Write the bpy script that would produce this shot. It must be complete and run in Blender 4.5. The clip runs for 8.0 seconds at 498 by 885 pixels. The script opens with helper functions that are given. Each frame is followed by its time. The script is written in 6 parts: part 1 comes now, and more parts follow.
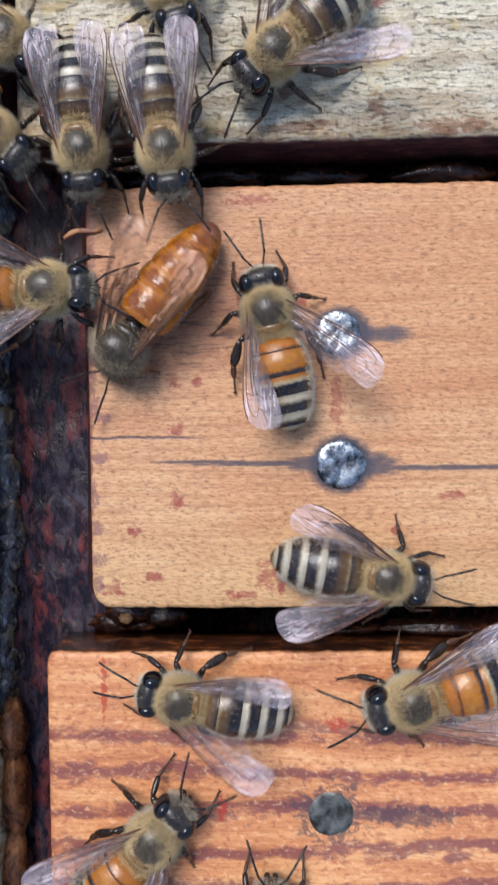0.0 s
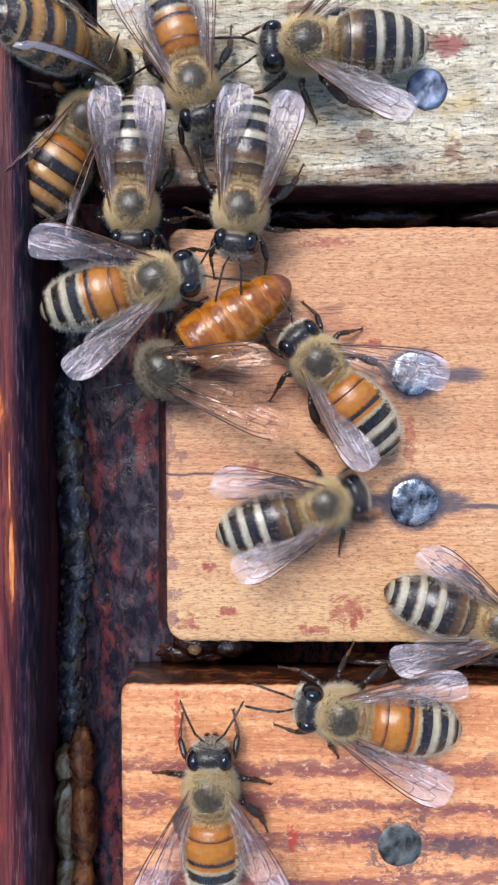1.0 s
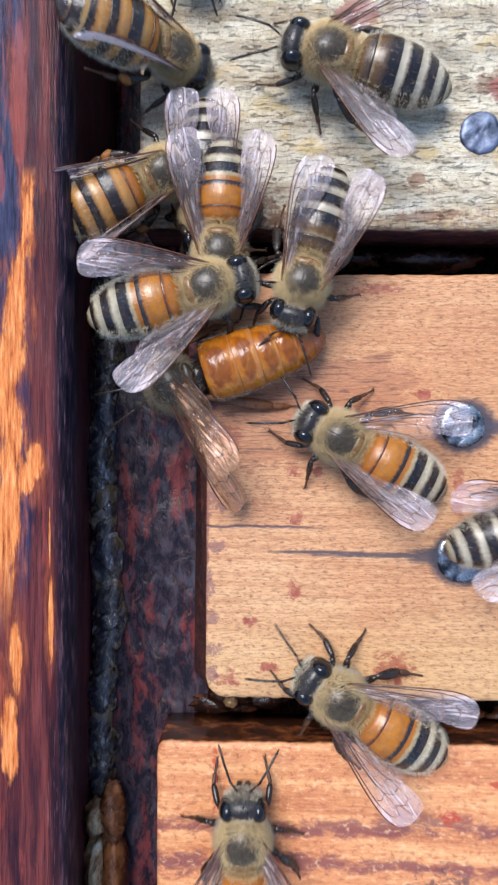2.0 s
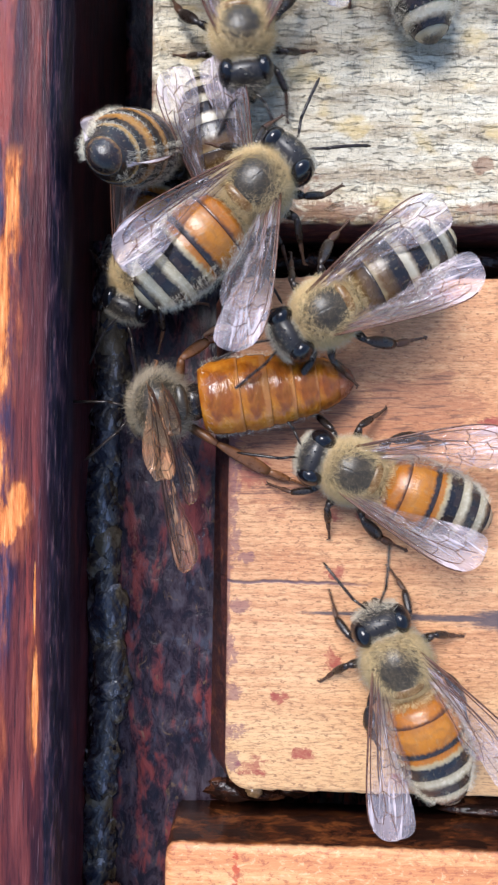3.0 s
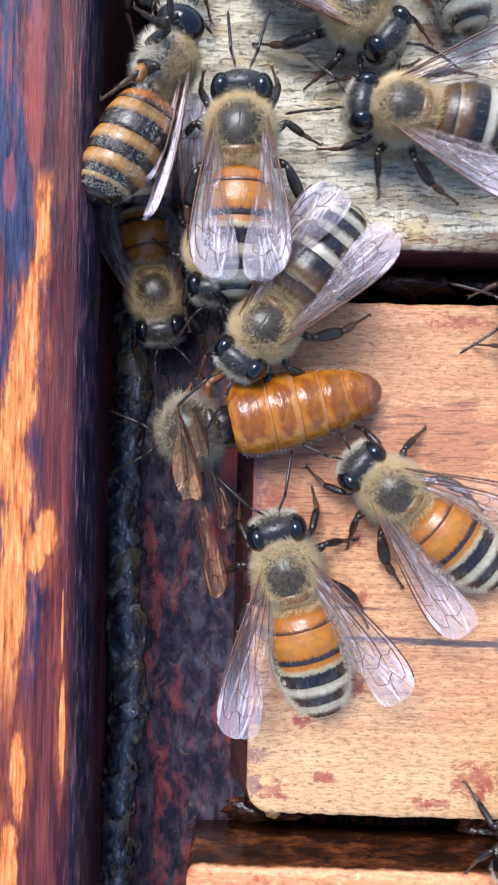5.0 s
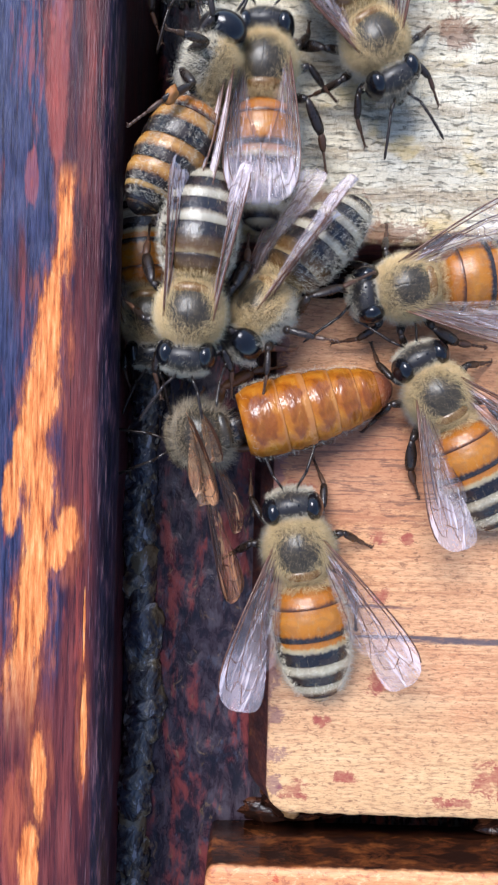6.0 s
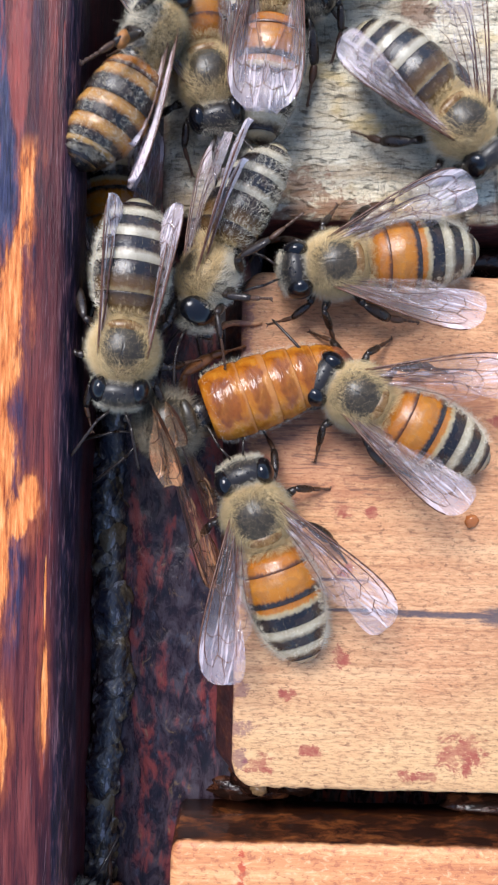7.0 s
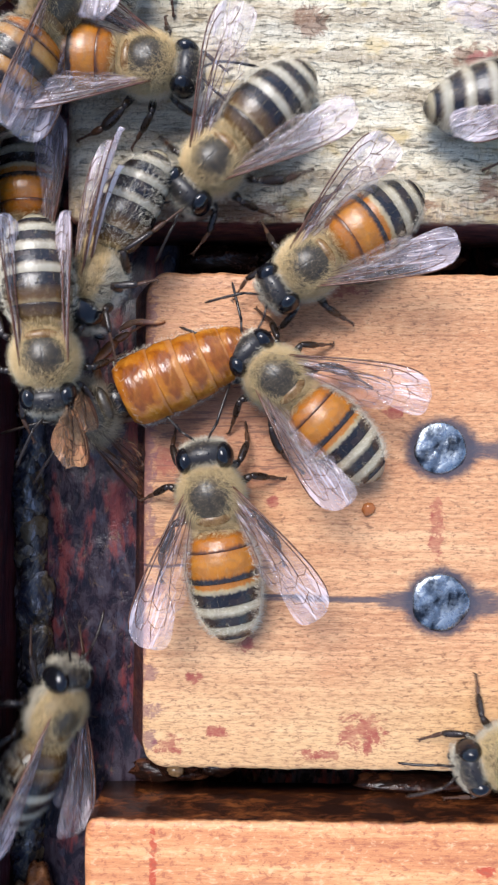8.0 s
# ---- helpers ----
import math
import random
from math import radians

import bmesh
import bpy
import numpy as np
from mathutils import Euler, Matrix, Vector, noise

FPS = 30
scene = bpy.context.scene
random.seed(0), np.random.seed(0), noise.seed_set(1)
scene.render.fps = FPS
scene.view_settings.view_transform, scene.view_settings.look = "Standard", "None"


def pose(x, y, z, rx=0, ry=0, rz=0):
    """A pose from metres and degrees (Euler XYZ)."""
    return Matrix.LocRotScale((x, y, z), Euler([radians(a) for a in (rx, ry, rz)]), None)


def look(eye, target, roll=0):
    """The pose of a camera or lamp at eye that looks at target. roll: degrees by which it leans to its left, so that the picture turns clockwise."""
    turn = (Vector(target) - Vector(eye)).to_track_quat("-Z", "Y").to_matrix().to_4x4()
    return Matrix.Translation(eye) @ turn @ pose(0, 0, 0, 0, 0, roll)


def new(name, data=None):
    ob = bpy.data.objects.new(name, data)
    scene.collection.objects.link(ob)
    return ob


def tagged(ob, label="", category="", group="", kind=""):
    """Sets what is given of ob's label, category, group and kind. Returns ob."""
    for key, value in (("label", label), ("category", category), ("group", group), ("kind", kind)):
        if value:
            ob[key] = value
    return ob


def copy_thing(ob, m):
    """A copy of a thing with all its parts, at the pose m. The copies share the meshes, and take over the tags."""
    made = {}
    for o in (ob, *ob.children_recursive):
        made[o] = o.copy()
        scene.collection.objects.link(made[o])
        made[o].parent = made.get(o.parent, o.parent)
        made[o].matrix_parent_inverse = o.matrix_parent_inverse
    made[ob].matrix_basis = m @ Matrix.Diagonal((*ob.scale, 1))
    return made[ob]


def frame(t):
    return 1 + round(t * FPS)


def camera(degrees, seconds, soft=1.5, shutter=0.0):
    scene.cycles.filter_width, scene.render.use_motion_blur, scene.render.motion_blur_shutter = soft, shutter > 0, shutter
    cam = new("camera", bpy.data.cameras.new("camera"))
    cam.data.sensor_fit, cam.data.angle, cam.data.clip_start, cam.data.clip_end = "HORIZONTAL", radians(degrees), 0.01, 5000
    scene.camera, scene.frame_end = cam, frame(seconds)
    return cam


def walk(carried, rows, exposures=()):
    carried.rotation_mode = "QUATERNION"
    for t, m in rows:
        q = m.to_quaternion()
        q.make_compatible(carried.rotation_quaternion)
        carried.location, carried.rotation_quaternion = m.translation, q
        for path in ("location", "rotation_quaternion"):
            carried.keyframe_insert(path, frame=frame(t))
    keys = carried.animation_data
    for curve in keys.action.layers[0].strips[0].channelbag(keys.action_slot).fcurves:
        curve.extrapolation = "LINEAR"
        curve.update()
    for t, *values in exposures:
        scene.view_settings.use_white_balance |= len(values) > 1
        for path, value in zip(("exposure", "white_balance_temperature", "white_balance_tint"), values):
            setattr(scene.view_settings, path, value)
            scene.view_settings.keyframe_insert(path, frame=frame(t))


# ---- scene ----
# ---- camera ----
cam = camera(38, 8.0, 2.2, 0.35)
walk(cam, [
    (0, pose(0.01166, 0.01232, 0.04621, -2.019, 1.723, -0.640)),
    (0.5, pose(0.00925, 0.01492, 0.04577, -1.912, 1.881, -0.389)),
    (1, pose(0.00646, 0.01484, 0.04702, -2.044, 1.268, -0.132)),
    (1.5, pose(0.00485, 0.01636, 0.04740, -1.966, 1.103, 0.145)),
    (1.7, pose(0.00400, 0.01767, 0.04743, -2.272, 0.633, 0.233)),
    (2.8, pose(0.00264, 0.01862, 0.03693, -1.188, 1.810, 1.081)),
    (3, pose(0.00210, 0.01884, 0.03768, -0.748, 1.644, 0.752)),
    (3.5, pose(0.00050, 0.01903, 0.03793, -0.763, 1.323, 0.909)),
    (4, pose(-0.00070, 0.01974, 0.03728, -0.964, 1.130, 0.939)),
    (4.5, pose(-0.00003, 0.01970, 0.03741, -0.699, 0.907, 0.999)),
    (4.7, pose(0.00027, 0.02018, 0.03769, -0.807, 0.680, 1.091)),
    (5.8, pose(-0.00038, 0.02054, 0.03737, -2.255, 1.730, 1.749)),
    (6, pose(-0.00099, 0.02018, 0.03737, -1.172, 0.573, 1.381)),
    (6.5, pose(0.00049, 0.01943, 0.03813, -0.582, 0.500, 1.333)),
    (7, pose(0.00066, 0.01836, 0.03763, -0.383, 0.237, 1.287)),
    (7.5, pose(0.00411, 0.01763, 0.03930, -0.390, 0.895, 0.686)),
    (8, pose(0.00597, 0.01808, 0.03917, -0.393, 0.462, 0.515)),
], exposures=[(0, 0.28, 6300, 12), (0.5, 0.46, 6250, 12), (1, 0.53, 6200, 12), (1.7, 0.53, 6200, 12), (3, 0.75, 6150, 12), (4.6, 0.87, 5850, 12), (6, 0.78, 6000, 12), (8, 0.68, 6250, 12)])
MM = 0.001  # all shapes below are written in millimetres


# ---- world and sun ----
world = bpy.data.worlds.new("world")
scene.world = world
world.use_nodes = True
sky = world.node_tree.nodes.new("ShaderNodeTexSky")
sky.sky_type, sky.sun_disc = "NISHITA", False
sky.sun_elevation, sky.sun_rotation = radians(58), radians(-30)
backdrop = world.node_tree.nodes["Background"]
backdrop.inputs["Strength"].default_value = 0.15
world.node_tree.links.new(sky.outputs["Color"], backdrop.inputs["Color"])
sun_data = bpy.data.lights.new("sun", "SUN")
sun_data.energy, sun_data.angle, sun_data.color = 2.5, radians(28), (1.0, 0.965, 0.92)
sun = new("sun", sun_data)
sun.matrix_world = look((-0.25, 0.5, 0.9), (0, 0, 0))


# ---- material nodes ----
class Nodes:
    """A small writer of node materials. Coordinates come in millimetres of the object's own space."""

    def __init__(self, name, roughness=0.5, metallic=0.0, specular=0.5):
        self.material = bpy.data.materials.new(name)
        self.material.use_nodes = True
        self.tree = self.material.node_tree
        self.shader = self.tree.nodes["Principled BSDF"]
        self.shader.inputs["Roughness"].default_value = roughness
        self.shader.inputs["Metallic"].default_value = metallic
        self.shader.inputs["Specular IOR Level"].default_value = specular
        coord = self.tree.nodes.new("ShaderNodeTexCoord")
        self.place = self.vec("SCALE", coord.outputs["Object"], scale=1000.0)
        self.x, self.y, self.z = self.split(self.place)

    def put(self, socket, value):
        if isinstance(value, bpy.types.NodeSocket):
            self.tree.links.new(value, socket)
        elif isinstance(value, (tuple, list)) and len(value) == 3 and socket.type == "RGBA":
            socket.default_value = (*value, 1.0)
        else:
            socket.default_value = value

    def vec(self, op, a, b=(0, 0, 0), scale=1.0):
        n = self.tree.nodes.new("ShaderNodeVectorMath")
        n.operation = op
        self.put(n.inputs[0], a)
        if op != "SCALE":
            self.put(n.inputs[1], b)
        else:
            n.inputs["Scale"].default_value = scale
        return n.outputs[1] if op in ("LENGTH", "DISTANCE") else n.outputs[0]

    def split(self, v):
        n = self.tree.nodes.new("ShaderNodeSeparateXYZ")
        self.put(n.inputs[0], v)
        return n.outputs

    def math(self, op, a, b=0.0, clamp=False):
        n = self.tree.nodes.new("ShaderNodeMath")
        n.operation, n.use_clamp = op, clamp
        self.put(n.inputs[0], a)
        self.put(n.inputs[1], b)
        return n.outputs[0]

    def noise(self, stretch=(1, 1, 1), detail=4.0, rough=0.55, warp=0.0, shift=(0, 0, 0)):
        n = self.tree.nodes.new("ShaderNodeTexNoise")
        n.inputs["Scale"].default_value = 1.0
        n.inputs["Detail"].default_value = detail
        n.inputs["Roughness"].default_value = rough
        n.inputs["Distortion"].default_value = warp
        self.put(n.inputs["Vector"], self.vec("ADD", self.vec("MULTIPLY", self.place, stretch), shift))
        return n.outputs["Fac"]

    def swirl(self, stretch):
        n = self.tree.nodes.new("ShaderNodeTexNoise")
        n.inputs["Scale"].default_value = 1.0
        self.put(n.inputs["Vector"], self.vec("MULTIPLY", self.place, stretch))
        return n.outputs["Color"]

    def cells_at(self, place):
        n = self.tree.nodes.new("ShaderNodeTexVoronoi")
        n.feature = "DISTANCE_TO_EDGE"
        n.inputs["Scale"].default_value = 1.0
        self.put(n.inputs["Vector"], place)
        return n.outputs["Distance"]

    def range(self, value, low, high, to_low=0.0, to_high=1.0):
        n = self.tree.nodes.new("ShaderNodeMapRange")
        n.interpolation_type = "SMOOTHSTEP"
        for k, v in zip((0, 1, 2, 3, 4), (value, low, high, to_low, to_high)):
            self.put(n.inputs[k], v)
        return n.outputs[0]

    def mix(self, fac, a, b, blend="MIX"):
        n = self.tree.nodes.new("ShaderNodeMix")
        n.data_type, n.blend_type = "RGBA", blend
        self.put(n.inputs[0], fac)
        self.put(n.inputs[6], a)
        self.put(n.inputs[7], b)
        return n.outputs[2]

    def ramp(self, fac, *stops):
        n = self.tree.nodes.new("ShaderNodeValToRGB")
        el = n.color_ramp.elements
        while len(el) < len(stops):
            el.new(0.5)
        for e, (at, colour) in zip(el, stops):
            e.position, e.color = at, (*colour, 1.0)
        self.put(n.inputs[0], fac)
        return n.outputs[0]

    def random(self):
        return self.tree.nodes.new("ShaderNodeObjectInfo").outputs["Random"]

    def island(self):
        return self.tree.nodes.new("ShaderNodeNewGeometry").outputs["Random Per Island"]

    def spot(self, cx, cy, rx, ry, ragged, soft=0.35):
        """1 inside an uneven patch of those half-axes, 0 outside."""
        dx = self.math("DIVIDE", self.math("SUBTRACT", self.x, cx), rx)
        dy = self.math("DIVIDE", self.math("SUBTRACT", self.y, cy), ry)
        d = self.math("ADD", self.math("MULTIPLY", dx, dx), self.math("MULTIPLY", dy, dy))
        d = self.math("ADD", d, ragged)
        return self.range(d, 1.0 + soft, 1.0 - soft)

    def bump(self, height, strength=0.3, depth=0.1):
        n = self.tree.nodes.new("ShaderNodeBump")
        n.inputs["Strength"].default_value = strength
        n.inputs["Distance"].default_value = depth * MM
        self.put(n.inputs["Height"], height)
        self.put(self.shader.inputs["Normal"], n.outputs[0])
        return n.outputs[0]

    def done(self, colour=None, roughness=None):
        if colour is not None:
            self.put(self.shader.inputs["Base Color"], colour)
        if roughness is not None:
            self.put(self.shader.inputs["Roughness"], roughness)
        return self.material


def spots(m, rows, ragged, soft=0.35):
    total = None
    for row in rows:
        s = m.spot(*row, ragged, soft)
        total = s if total is None else m.math("MAXIMUM", total, s)
    return total


def wood_honey():
    """Planed pale-orange wood, fine short pores along x, red propolis specks, grey stains round two nails and a crack."""
    m = Nodes("honey_wood", 0.5)
    broad = m.noise((0.05, 0.45, 0.4), 3)
    streak = m.noise((0.12, 2.6, 2.0), 5, 0.6, 0.3)
    pore = m.noise((1.7, 8.0, 6.0), 4, 0.75)
    fleck = m.noise((2.6, 5.0, 5.0), 3, 0.7, 0.3, shift=(5, 2, 0))
    patch = m.noise((0.12, 0.16, 0.2), 3, shift=(7, 3, 1))
    line = m.noise((0.09, 4.6, 3.0), 4, 0.65, 0.3, shift=(2, 9, 4))
    c = m.ramp(m.math("ADD", m.math("MULTIPLY", broad, 0.45), m.math("MULTIPLY", streak, 0.55)),
               (0.38, (0.46, 0.2, 0.09)), (0.5, (0.64, 0.335, 0.16)), (0.64, (0.74, 0.45, 0.235)))
    c = m.mix(m.range(patch, 0.5, 0.7, 0, 0.35), c, (0.62, 0.25, 0.11))
    c = m.mix(m.range(line, 0.57, 0.66, 0, 0.45), c, (0.32, 0.12, 0.05))
    # the far half is redder, the near half paler
    c = m.mix(m.range(m.math("ADD", m.y, m.math("MULTIPLY", patch, 8)), 12, 24, 0, 0.5), c, (0.53, 0.225, 0.09))
    c = m.mix(m.range(m.math("ADD", m.y, m.math("MULTIPLY", patch, 6)), 11, 4, 0, 0.55), c, (0.66, 0.43, 0.195))
    c = m.mix(m.range(pore, 0.515, 0.6, 0, 0.6), c, (0.27, 0.12, 0.055))
    c = m.mix(m.range(pore, 0.47, 0.38, 0, 0.3), c, (0.8, 0.56, 0.3))
    c = m.mix(m.range(fleck, 0.57, 0.66, 0, 0.65), c, (0.17, 0.065, 0.03))
    rag = m.math("MULTIPLY", m.math("SUBTRACT", m.noise((1.5, 1.8, 1), 5, 0.75, 0.6), 0.47), 7.5)
    red = spots(m, ((5.49, 14.67, 0.55, 0.36), (6.95, 14.53, 0.4, 0.33), (2.74, 5.04, 0.45, 0.3), (15.87, 13.11, 0.42, 1.5),
                    (11.9, 2.1, 1.3, 1.0), (4.02, 2.09, 0.6, 0.35), (5.47, 7.03, 0.5, 0.6), (23.0, 7.2, 0.9, 0.35), (5.6, 11.6, 0.7, 0.45),
                    (9.5, 0.9, 1.3, 0.3), (1.4, 1.3, 0.8, 0.5), (19.5, 5.0, 0.3, 0.25), (10.6, 26.0, 1.6, 0.3), (13.5, 19.5, 0.5, 0.3), (1.3, 16.8, 0.9, 0.8)), rag)
    c = m.mix(m.math("MULTIPLY", m.math("MULTIPLY", red, m.range(m.noise((1.1, 1.3, 1), 4, 0.7, shift=(3, 3, 3)), 0.3, 0.65, 0.45, 1.0)), 0.88), c, (0.29, 0.04, 0.032))
    ruddy = spots(m, ((4.0, 18.5, 6.0, 3.6), (9.5, 20.0, 3.0, 2.0)), m.math("MULTIPLY", m.math("SUBTRACT", m.noise((0.5, 1.2, 1), 5, 0.75), 0.5), 5.0))
    c = m.mix(m.math("MULTIPLY", ruddy, 0.5), c, (0.36, 0.125, 0.06))
    lines = m.noise((0.35, 4.2, 2.0), 4, 0.6, 1.2, shift=(9, 4, 0))
    c = m.mix(m.math("MULTIPLY", m.math("MULTIPLY", ruddy, m.range(lines, 0.53, 0.6)), 0.7), c, (0.14, 0.06, 0.04))
    purple = spots(m, ((0.1, 19, 0.5, 7), (0.5, 9.8, 0.75, 0.4), (0.25, 5.2, 0.6, 0.45), (0.3, 3.2, 0.7, 0.4), (0.2, 13.2, 0.4, 1.4), (0.2, 24, 0.4, 2.6), (0.2, 7.5, 0.35, 0.9), (0.0, 12, 0.16, 11), (0.4, 1.6, 0.5, 0.5), (0.9, 12.3, 0.5, 0.3)), rag)
    c = m.mix(m.math("MULTIPLY", purple, 0.6), c, (0.16, 0.06, 0.085))
    # grey iron stain, drawn out along the grain
    along = m.math("MULTIPLY", m.math("SUBTRACT", m.noise((1.1, 5.0, 1), 5, 0.75), 0.5), 3.6)
    halo = m.math("MULTIPLY", rag, 0.12)
    for cx, cy, rx, ry in ((16.12, 9.25, 2.05, 1.9), (16.1, 17.55, 2.05, 1.72)):
        c = m.mix(m.math("MULTIPLY", m.spot(cx, cy, rx, ry, halo, 0.34), 0.95), c, (0.035, 0.036, 0.055))
    iron = spots(m, ((18.2, 9.2, 1.6, 0.7), (14.0, 9.3, 1.4, 0.5), (19.0, 17.5, 1.6, 0.5), (21.5, 9.0, 8.0, 0.17), (11.5, 9.35, 5.0, 0.17), (7.0, 9.5, 3.0, 0.1)), along, 0.8)
    c = m.mix(m.math("MULTIPLY", iron, 0.86), c, (0.05, 0.05, 0.07))
    crack_y = m.math("ABSOLUTE", m.math("SUBTRACT", m.math("ADD", m.y, m.math("MULTIPLY", m.noise((0.5, 0.1, 1), 3), 0.7)), 11.42))
    crack = m.math("MULTIPLY", m.range(crack_y, 0.13, 0.03), m.range(m.x, 8.5, 5.0))
    c = m.mix(m.math("MULTIPLY", crack, 0.85), c, (0.07, 0.04, 0.06))
    # side faces turn dark brown just below the top edge
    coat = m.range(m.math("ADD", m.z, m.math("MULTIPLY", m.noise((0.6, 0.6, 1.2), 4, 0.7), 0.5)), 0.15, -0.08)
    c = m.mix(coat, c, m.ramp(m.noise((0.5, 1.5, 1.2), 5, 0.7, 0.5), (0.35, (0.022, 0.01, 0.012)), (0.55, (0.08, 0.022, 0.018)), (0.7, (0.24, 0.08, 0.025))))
    m.bump(m.math("SUBTRACT", m.math("SUBTRACT", m.math("MULTIPLY", streak, 0.6), m.math("MULTIPLY", m.range(pore, 0.55, 0.75), 0.5)), crack), 0.5, 0.07)
    return m.done(c, m.range(streak, 0.3, 0.7, 0.42, 0.62))


def wood_red():
    """Redder wood with strong purple-brown grain lines along x."""
    m = Nodes("red_wood", 0.5)
    wave = m.noise((0.06, 0.75, 0.6), 4, 0.6, 0.5)
    fine = m.noise((0.5, 7.0, 4.0), 5, 0.7)
    blot = m.noise((0.45, 0.9, 0.6), 5, 0.7, 0.4, shift=(3, 8, 0))
    c = m.ramp(m.math("ADD", m.math("MULTIPLY", wave, 0.6), m.math("MULTIPLY", fine, 0.4)),
               (0.34, (0.42, 0.14, 0.06)), (0.5, (0.68, 0.285, 0.115)), (0.64, (0.84, 0.47, 0.21)))
    band = m.math("SINE", m.math("ADD", m.math("MULTIPLY", m.y, 2.5), m.math("MULTIPLY", m.noise((0.05, 0.25, 0.2), 3), 7.0)))
    late = m.range(m.math("ADD", m.math("MULTIPLY", band, 0.12), m.math("ADD", m.math("MULTIPLY", blot, 0.75), m.math("MULTIPLY", fine, 0.25))), 0.5, 0.62, 0, 0.8)
    late = m.math("MULTIPLY", late, m.range(m.y, -5.5, -8.5))
    c = m.mix(late, c, (0.17, 0.045, 0.06))
    c = m.mix(m.range(m.noise((1.5, 9, 4), 3, 0.7), 0.58, 0.72, 0, 0.5), c, (0.2, 0.06, 0.03))
    rag = m.math("MULTIPLY", m.math("SUBTRACT", m.noise((1.3, 1.6, 1), 5, 0.75, 0.6), 0.47), 7.0)
    red = spots(m, ((0.62, -5.0, 0.2, 2.3), (8.2, -13.0, 0.35, 0.9), (15.6, -7.6, 0.7, 0.5), (18.6, -5.4, 0.6, 0.3)), rag)
    c = m.mix(m.math("MULTIPLY", red, 0.75), c, (0.45, 0.03, 0.015))
    speck = m.noise((1.7, 3.0, 2), 5, 0.75, 0.5, shift=(2, 7, 0))
    c = m.mix(m.range(speck, 0.53, 0.62, 0, 0.65), c, (0.36, 0.1, 0.05))
    c = m.mix(m.range(speck, 0.45, 0.36, 0, 0.6), c, (0.9, 0.55, 0.3))
    iron = spots(m, ((15.4, -13.4, 2.4, 1.9), (20.0, -13.6, 4.0, 0.7)), rag)
    c = m.mix(m.math("MULTIPLY", iron, 0.7), c, (0.06, 0.045, 0.06))
    # brown, smoother sides, starting right under the top face
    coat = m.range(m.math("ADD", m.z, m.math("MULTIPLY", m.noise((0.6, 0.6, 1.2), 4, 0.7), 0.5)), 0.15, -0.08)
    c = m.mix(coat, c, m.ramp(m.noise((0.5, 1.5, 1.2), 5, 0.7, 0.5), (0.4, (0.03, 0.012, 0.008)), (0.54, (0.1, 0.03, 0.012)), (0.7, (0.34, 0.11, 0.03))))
    m.bump(m.math("ADD", m.math("MULTIPLY", fine, 0.6), wave), 0.45, 0.08)
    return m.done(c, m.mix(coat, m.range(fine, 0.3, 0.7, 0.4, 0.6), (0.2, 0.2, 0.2)))


